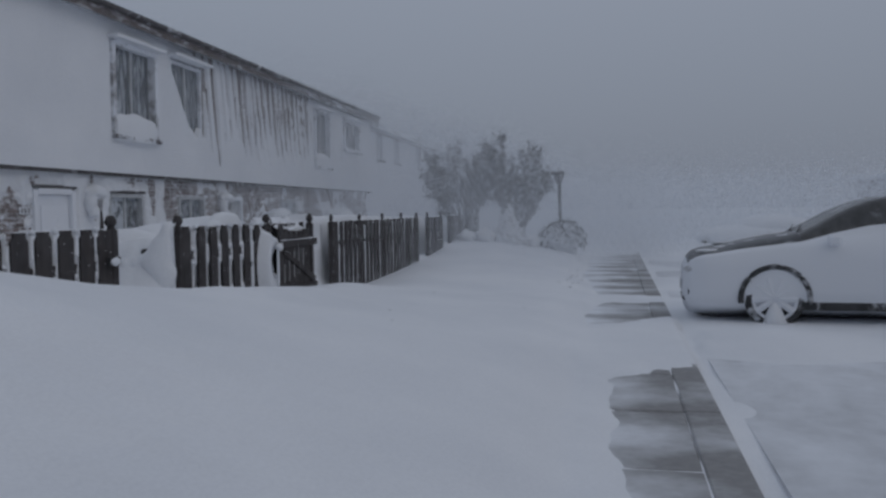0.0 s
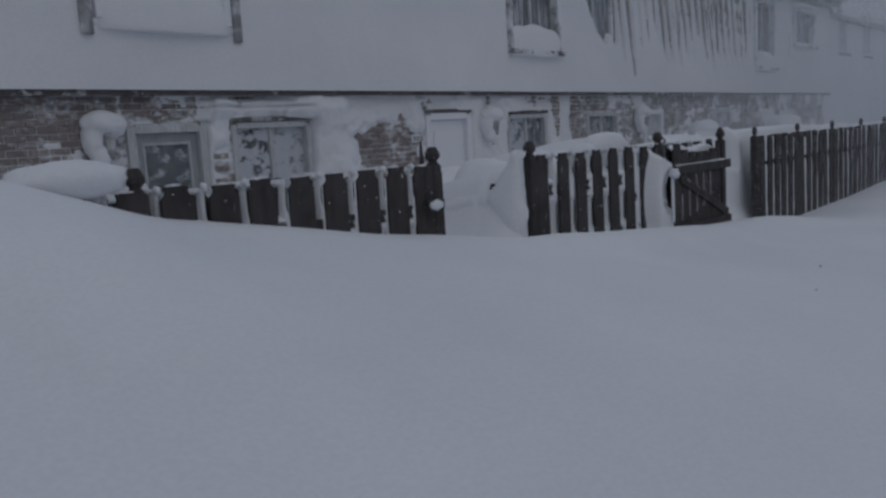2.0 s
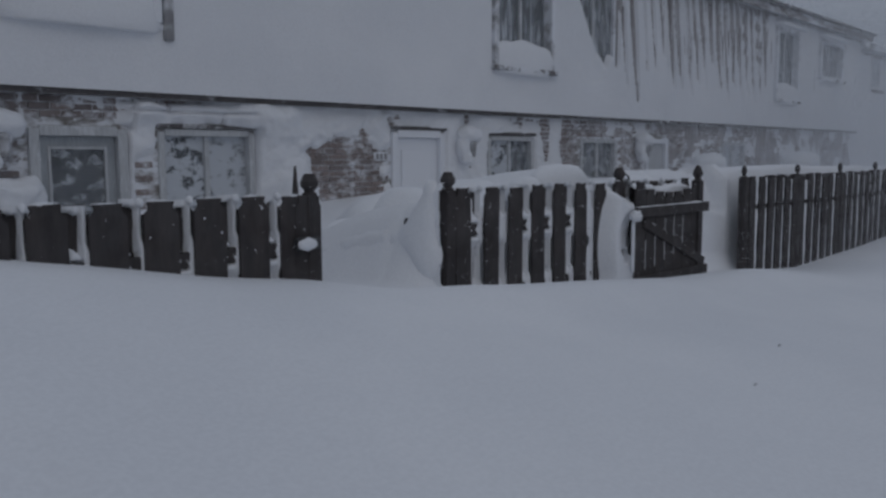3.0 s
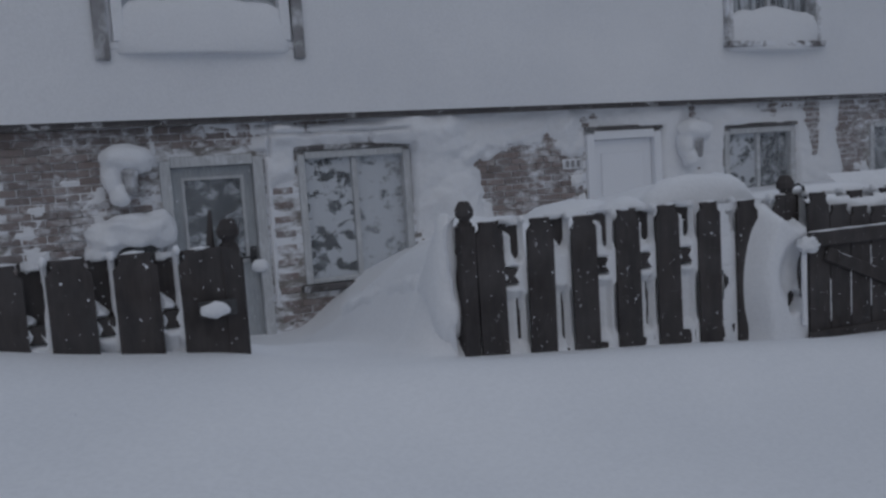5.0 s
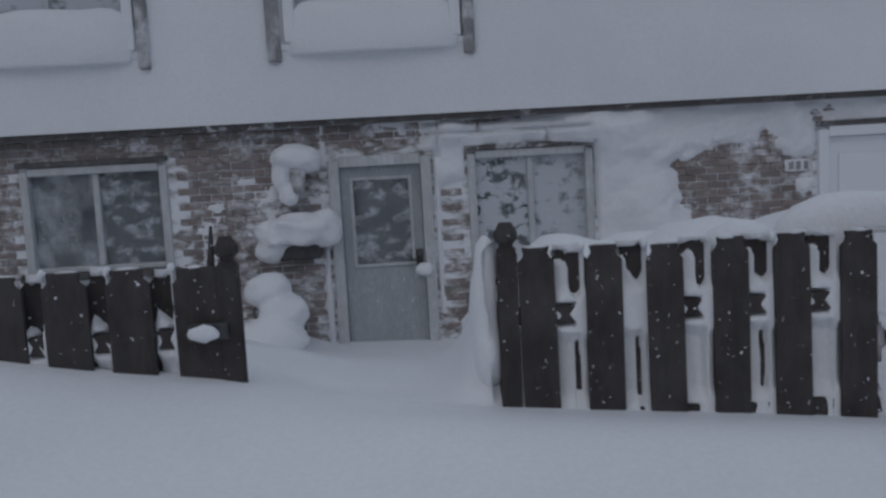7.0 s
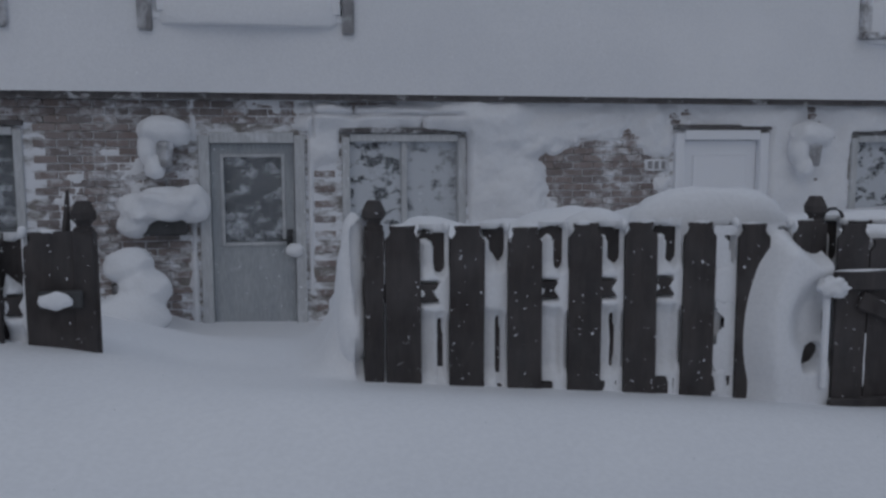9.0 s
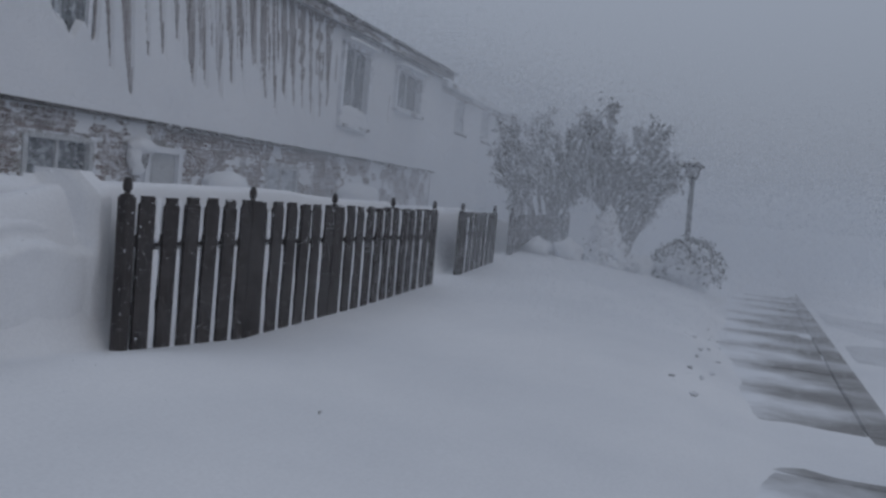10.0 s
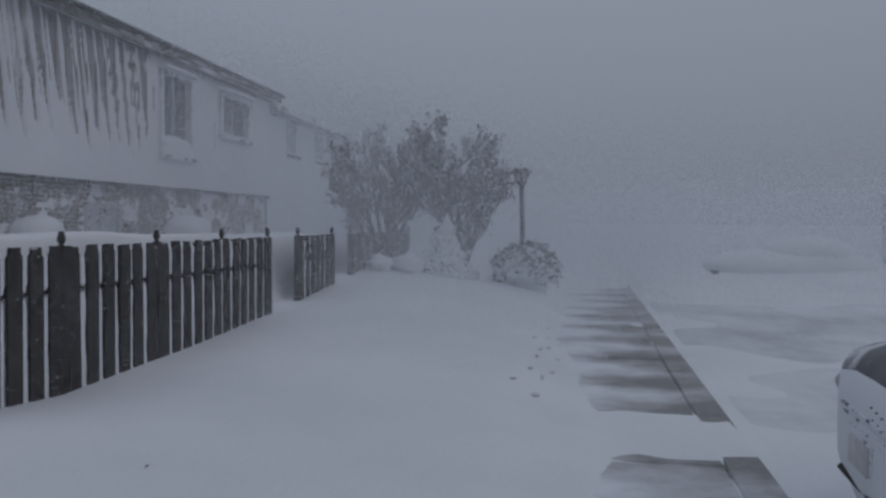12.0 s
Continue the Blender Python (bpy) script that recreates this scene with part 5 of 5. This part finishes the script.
# ---- the parked car ----
def car(x, y, z, heading, label, paint, crust):
    c = thing("parked_car", label, "car", "cars in the car park", at=(x, y, z))
    c.rotation_euler.z = radians(heading)
    c.scale = (1.03, 1.03, 1.03)
    # stations from the nose back: s, half width, sill z, shoulder z, centre top z, top half width
    st = [(0.0, 0.44, 0.34, 0.66, 0.73, 0.40), (0.05, 0.70, 0.27, 0.76, 0.85, 0.62), (0.15, 0.85, 0.22, 0.85, 0.95, 0.74), (0.40, 0.92, 0.2, 0.90, 1.01, 0.75),
          (0.75, 0.94, 0.2, 0.95, 1.09, 0.77), (1.2, 0.95, 0.2, 0.99, 1.17, 0.78), (1.5, 0.95, 0.2, 1.02, 1.22, 0.77), (1.95, 0.95, 0.2, 1.04, 1.46, 0.69), (2.35, 0.95, 0.2, 1.05, 1.64, 0.63),
          (2.8, 0.95, 0.2, 1.06, 1.71, 0.61), (3.4, 0.95, 0.2, 1.07, 1.70, 0.61), (3.9, 0.94, 0.2, 1.07, 1.62, 0.61), (4.3, 0.90, 0.24, 1.05, 1.3, 0.62), (4.55, 0.84, 0.28, 0.95, 1.02, 0.66), (4.65, 0.74, 0.34, 0.80, 0.86, 0.6)]
    bm = bmesh.new()
    rings = []
    for s, w, zs, zh, zt, tw in st:
        half = [(w * 0.86, zs), (w * 0.985, zs + 0.12), (w, (zs + zh) / 2), (w * 0.985, zh), (tw + 0.55 * max(0.0, w - tw) * (0.45 if zt - zh > 0.2 else 0.9), zh + (zt - zh) * 0.45), (tw, zt - 0.045), (tw * 0.6, zt - 0.008), (0.0, zt)]
        full = half + [(-a, q) for a, q in half[-2::-1]]
        rings.append([bm.verts.new((a, -s, q)) for a, q in full])
    n = len(rings[0])
    for i, (r0, r1) in enumerate(zip(rings, rings[1:])):
        for k in range(n - 1):
            f = bm.faces.new((r0[k], r1[k], r1[k + 1], r0[k + 1]))
            # bonnet and windscreen swept bare by the wind, the rest plastered
            if 1 <= i <= 5 and 4 <= k <= n - 6:
                f.material_index = 1
            if 6 <= i <= 8 and 4 <= k <= n - 6:
                f.material_index = 2
        bm.faces.new((r0[0], r0[-1], r1[-1], r1[0]))
    bm.faces.new(rings[0])
    bm.faces.new(rings[-1][::-1])
    bmesh.ops.recalc_face_normals(bm, faces=bm.faces)
    bmesh.ops.subdivide_edges(bm, edges=bm.edges, cuts=1, smooth=0.6, use_grid_fill=True)
    part("body", bm, [crust, paint, M_SCREEN], c, "", True)
    for sx in (-1, 1):
        for sy in (-1.16, -3.72):
            w = new("wheel")
            w.parent = c
            w.location = (sx * 0.83, sy, 0.345)
            w.scale = (1.0, 1.08, 1.08)
            b = bmesh.new()
            prof = [(0.345, -0.07), (0.355, -0.03), (0.355, 0.06), (0.335, 0.11), (0.27, 0.115), (0.26, 0.05)]
            k = 36
            rr = [[b.verts.new((sx * off, r * math.cos(2 * math.pi * j / k), r * math.sin(2 * math.pi * j / k))) for j in range(k)] for r, off in prof]
            for p0, p1 in zip(rr, rr[1:]):
                for j in range(k):
                    b.faces.new((p0[j], p0[(j + 1) % k], p1[(j + 1) % k], p1[j]))
            part("tyre", b, M_RUBBER, w, "", True)
            b = bmesh.new()
            for j in range(10):
                u = 2 * math.pi * j / 10
                tube(b, [(sx * 0.095, 0.04 * math.cos(u), 0.04 * math.sin(u)), (sx * 0.09, 0.265 * math.cos(u), 0.265 * math.sin(u))], [0.040, 0.046], 6)
            ring = [(sx * 0.085, 0.262 * math.cos(2 * math.pi * j / 30), 0.262 * math.sin(2 * math.pi * j / 30)) for j in range(31)]
            tube(b, ring, [0.034] * 31, 6)
            tube(b, [(sx * 0.02, 0, 0), (sx * 0.105, 0, 0)], [0.06, 0.055], 14)
            part("rim", b, M_CARSNOW, w)
            b = bmesh.new()
            tube(b, [(sx * 0.01, 0, 0), (sx * 0.03, 0, 0)], [0.27, 0.27], 30)
            part("brake_disc", b, M_IRON, w)
            b = bmesh.new()
            arc = [math.pi * (j / 25 * 1.08 - 0.04) for j in range(26)]
            tube(b, [(sx * 0.122, 0.40 * math.cos(u), 0.40 * math.sin(u)) for u in arc], [0.036] * 26, 6)
            part("wheel_arch", b, M_RUBBER, w)
            b = bmesh.new()
            tube(b, [(sx * 0.14, 0.0, -0.36), (sx * 0.13, 0.01, -0.2), (sx * 0.12, 0.02, -0.05)], [0.17, 0.11, 0.03], 12)
            part("packed_snow", b, M_CRUST, w, "", True)
            b = bmesh.new()
            lump(b, (sx * 0.10, 0.03, 0.21), (0.02, 0.16, 0.05), 0.3, 2.4, 3, sx + sy + 3)
            part("packed_snow", b, M_CRUST, w, "", True)
        b = new_box(sx * 0.98 - 0.09, sx * 0.98 + 0.09, -1.95, -1.80, 1.06, 1.20, 0.03)
        part("mirror", b, crust, c)
        b = bmesh.new()
        lump(b, (sx * 0.63, -0.14, 0.73), (0.19, 0.13, 0.075), 0.08, 2, 2, 4)
        part("headlight", b, M_LAMPGLASS, c, "rimed headlight", True)
        b = bmesh.new()
        tube(b, [(sx * 0.70, -0.2, 0.42), (sx * 0.70, -0.055, 0.42)], [0.05, 0.045], 12)
        part("fog_lamp", b, M_UNLIT, c)
        part("side_sill", new_box(sx * 0.90 - 0.03, sx * 0.90 + 0.03, -3.3, -1.45, 0.2, 0.36, 0.02), M_RUBBER, c)
    for k in range(4):
        part("grille_bar", new_box(-0.42 + 0.02 * k, 0.42 - 0.02 * k, -0.03 + 0.0, 0.014 - 0.004 * k, 0.66 - 0.04 * k, 0.675 - 0.04 * k, 0.004), M_GRILLE, c)
    # solid near-black flecks imitate the shade in the grille openings
    for k in range(14):
        hx, hz = -0.12 - 0.085 * (k % 5) - 0.03 * (k // 5), 0.74 - 0.055 * (k // 5) - 0.008 * (k % 5)
        part("grille_hole", new_box(hx - 0.010, hx + 0.010, -0.06, 0.004 - 0.05 * max(0.0, abs(hx) - 0.4), hz - 0.004, hz + 0.004, 0.002), M_UNLIT, c)
    part("number_plate", new_box(-0.16, 0.16, 0.015, 0.03, 0.40, 0.55, 0.004), M_PLATE, c, "blank snow-dusted plate")
    part("plate_holder", new_box(-0.165, 0.165, 0.0, 0.0145, 0.396, 0.562, 0.004), M_GRILLE, c)
    part("bumper_lip", new_box(-0.46, 0.46, -0.2, 0.012, 0.27, 0.31, 0.015), M_RUBBER, c)
    for sx in (-0.45, 0.25):
        b = bmesh.new()
        tube(b, [(sx, -1.50, 1.23), (sx + 0.5, -1.62, 1.31)], [0.012, 0.008], 6)
        part("wiper", b, M_RUBBER, c)
    for k in range(6):
        u = k / 5
        b = lump(bmesh.new(), (-0.62 + 0.35 * u + 0.1 * math.sin(k), -0.35 - 1.1 * u, 0.975 + 0.19 * u), (0.08, 0.2, 0.03), 0.3, 2, 2, k)
        part("snow_streak", b, M_CRUST, c, "", True)
        b = lump(bmesh.new(), (0.05 + 0.3 * u, -0.6 - 0.8 * u, 1.05 + 0.14 * u), (0.04, 0.2, 0.03), 0.3, 2, 2, k + 20)
        part("snow_streak", b, M_CRUST, c, "", True)
    return c


car(5.95, -10.16, 0.0, -4.0, "dark crossover car plastered with wind-driven snow, nose to the footpath", M_PAINT, M_CARSNOW)
# a further car lost under snow
far_car = thing("buried_car", "parked car buried under a smooth hood of snow", "car", "cars in the car park", at=(26.5, -12.9, -0.1))
b = bmesh.new()
lump(b, (0, -2.2, 0.55), (1.05, 2.4, 0.55), 0.06, 1.5, 4, 1, -0.05)
part("snow_hood", b, M_CRUST, far_car, "", True)
b = bmesh.new()
lump(b, (0, -2.6, 0.95), (0.85, 1.35, 0.5), 0.06, 1.5, 4, 2, 0.5)
part("snow_roof", b, M_CRUST, far_car, "", True)
part("bumper", new_box(-0.8, 0.8, -0.1, 0.06, 0.25, 0.45, 0.04), M_RUBBER, far_car)

# ---- garages across the car park, and the next terrace ----
gar = thing("garage_block", "low brown-clad garage block dim in the blizzard", "garage")
part("wall", new_box(34, 40, -47, -22.4, -0.2, 2.9), M_GARAGE, gar)
part("roof", new_box(33.7, 40.3, -47.3, -22.1, 2.9, 3.15, 0.05), M_CRUST, gar)
for k in range(6):
    part("door", new_box(33.93, 33.99, -26.2 - 3.4 * k, -23.4 - 3.4 * k, 0.0, 2.3, 0.01), M_TRIM, gar)
nxt = thing("terrace_house", "further terrace house fading into the blizzard", "house", at=(0, 0, 0))
WIN_F = [(31.4, 32.6, 3.9, 5.0), (28.2, 29.4, 3.9, 5.0), (36.0, 37.2, 3.9, 5.0)]
part("wall", holed(26.2, 42, -0.2, EAVE - 0.1, 0.5, 0.8, WIN_F), M_SIDING, nxt)
bm = bmesh.new()
for y0, y1, z0, z1 in ((0.1, 5.0, EAVE - 0.1, EAVE + 1.5),):
    q = [bm.verts.new(p) for p in ((26.0, y0, z0), (42.2, y0, z0), (42.2, y1, z1), (26.0, y1, z1), (26.0, y0, z0 + 0.18), (42.2, y0, z0 + 0.18), (42.2, y1, z1 + 0.18), (26.0, y1, z1 + 0.18))]
    for f in ((0, 3, 2, 1), (4, 5, 6, 7), (0, 1, 5, 4), (1, 2, 6, 5), (2, 3, 7, 6), (3, 0, 4, 7)):
        bm.faces.new([q[k] for k in f])
part("roof", bm, M_ROOF, nxt)
part("end_wall", new_box(26.2, 26.45, 0.81, 9, -0.2, EAVE), M_SIDING, nxt)
part("back_wall", new_box(26.2, 42, 9.0, 9.2, -0.2, EAVE), M_SIDING, nxt)
for h in WIN_F:
    w = part("window", new_box(h[0], h[1], 0.58, 0.6, h[2], h[3]), M_PANE_HEAVY, nxt)
    part("frame", new_box(h[0] - 0.06, h[1] + 0.06, 0.44, 0.499, h[2] - 0.1, h[2] - 0.002), M_TRIM, w)
plaster("wall_snow", np.arange(26.2, 42, 0.25), np.arange(0.0, EAVE - 0.1, 0.2), 0.5, lambda x, z: 0.03 + 0.05 * (fbm(x, z * 0.4, 3, 5) - 0.5) - 0.3 * sum(inside(x, z, h, 0.05) for h in WIN_F), "snow plastered over the further house wall")

# ---- bricks of the ground-floor wall ----
BW, BH, BT = 0.203, 0.064, 0.012
brick_mesh = mesh_of("brick", new_box(-BW / 2, BW / 2, -BT, 0, -BH / 2, BH / 2, 0.004), M_BRICK)
verts, faces, singles = [], [], 0
tmpl_v = np.array([v.co[:] for v in brick_mesh.vertices])
tmpl_f = [tuple(p.vertices) for p in brick_mesh.polygons]
for row in range(31):
    z = 0.06 + row * 0.0745
    for col in range(int((X_END + 6) / 0.214)):
        x = -6 + col * 0.214 + (0.107 if row % 2 else 0)
        if x > X_END - 0.12 or any(h[0] - 0.13 < x < h[1] + 0.13 and z < h[3] + 0.08 and z > h[2] - 0.12 for h in LOW):
            continue
        dy = random.uniform(-0.003, 0.003)
        if -1.55 < x < 1.4 and z > 0.45 and singles < 300:
            o = new("brick", brick_mesh)
            o.parent = wall_lower
            o.location = (x, dy, z)
            singles += 1
        else:
            k = len(verts)
            verts += (tmpl_v + (x, dy, z)).tolist()
            faces += [tuple(i + k for i in f) for f in tmpl_f]
me = bpy.data.meshes.new("bricks")
me.from_pydata(verts, [], faces)
me.materials.append(M_BRICK)
rest = new("bricks", me)
rest.parent = wall_lower
tagged(rest, kind="stuff")


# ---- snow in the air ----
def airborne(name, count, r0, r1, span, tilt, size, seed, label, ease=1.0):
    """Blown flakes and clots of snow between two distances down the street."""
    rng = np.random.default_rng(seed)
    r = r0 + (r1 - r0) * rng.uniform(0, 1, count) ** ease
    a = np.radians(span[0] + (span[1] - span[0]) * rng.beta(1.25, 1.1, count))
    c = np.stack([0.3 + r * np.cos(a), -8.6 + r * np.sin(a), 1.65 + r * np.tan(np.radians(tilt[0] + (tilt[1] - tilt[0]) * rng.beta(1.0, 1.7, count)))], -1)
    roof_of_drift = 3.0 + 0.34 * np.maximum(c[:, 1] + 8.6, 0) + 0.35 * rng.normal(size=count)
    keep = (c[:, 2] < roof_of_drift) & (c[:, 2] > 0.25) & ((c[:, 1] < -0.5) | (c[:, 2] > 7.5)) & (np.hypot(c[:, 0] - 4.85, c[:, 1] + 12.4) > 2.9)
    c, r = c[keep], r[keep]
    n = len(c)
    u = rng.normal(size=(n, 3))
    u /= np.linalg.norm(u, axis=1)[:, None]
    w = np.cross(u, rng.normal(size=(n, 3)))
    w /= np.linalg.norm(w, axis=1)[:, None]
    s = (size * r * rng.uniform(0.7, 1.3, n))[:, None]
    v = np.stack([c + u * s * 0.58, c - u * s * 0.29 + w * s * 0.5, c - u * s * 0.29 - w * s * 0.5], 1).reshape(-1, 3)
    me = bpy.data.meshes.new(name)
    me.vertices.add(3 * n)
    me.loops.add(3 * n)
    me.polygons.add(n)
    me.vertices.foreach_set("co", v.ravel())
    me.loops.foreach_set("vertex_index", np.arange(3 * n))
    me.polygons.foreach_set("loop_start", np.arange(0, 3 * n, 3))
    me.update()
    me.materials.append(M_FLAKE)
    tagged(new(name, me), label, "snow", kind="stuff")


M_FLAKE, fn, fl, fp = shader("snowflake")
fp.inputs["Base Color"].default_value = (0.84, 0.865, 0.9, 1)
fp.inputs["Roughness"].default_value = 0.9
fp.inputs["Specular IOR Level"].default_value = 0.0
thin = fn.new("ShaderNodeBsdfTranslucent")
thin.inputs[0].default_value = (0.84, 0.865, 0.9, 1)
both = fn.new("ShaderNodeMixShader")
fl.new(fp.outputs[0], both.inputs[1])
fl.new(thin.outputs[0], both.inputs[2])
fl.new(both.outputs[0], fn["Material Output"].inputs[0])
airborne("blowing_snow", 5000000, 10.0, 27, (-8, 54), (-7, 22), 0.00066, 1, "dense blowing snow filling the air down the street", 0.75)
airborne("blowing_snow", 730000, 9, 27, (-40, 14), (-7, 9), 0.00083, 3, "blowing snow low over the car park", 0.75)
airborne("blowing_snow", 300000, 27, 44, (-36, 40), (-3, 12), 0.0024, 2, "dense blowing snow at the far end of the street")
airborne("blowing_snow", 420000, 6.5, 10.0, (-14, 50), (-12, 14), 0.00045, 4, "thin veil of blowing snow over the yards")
airborne("falling_snow", 2700, 1.6, 8, (28, 112), (-24, 16), 0.0018, 6, "scattered flakes of falling snow in front of the fence")
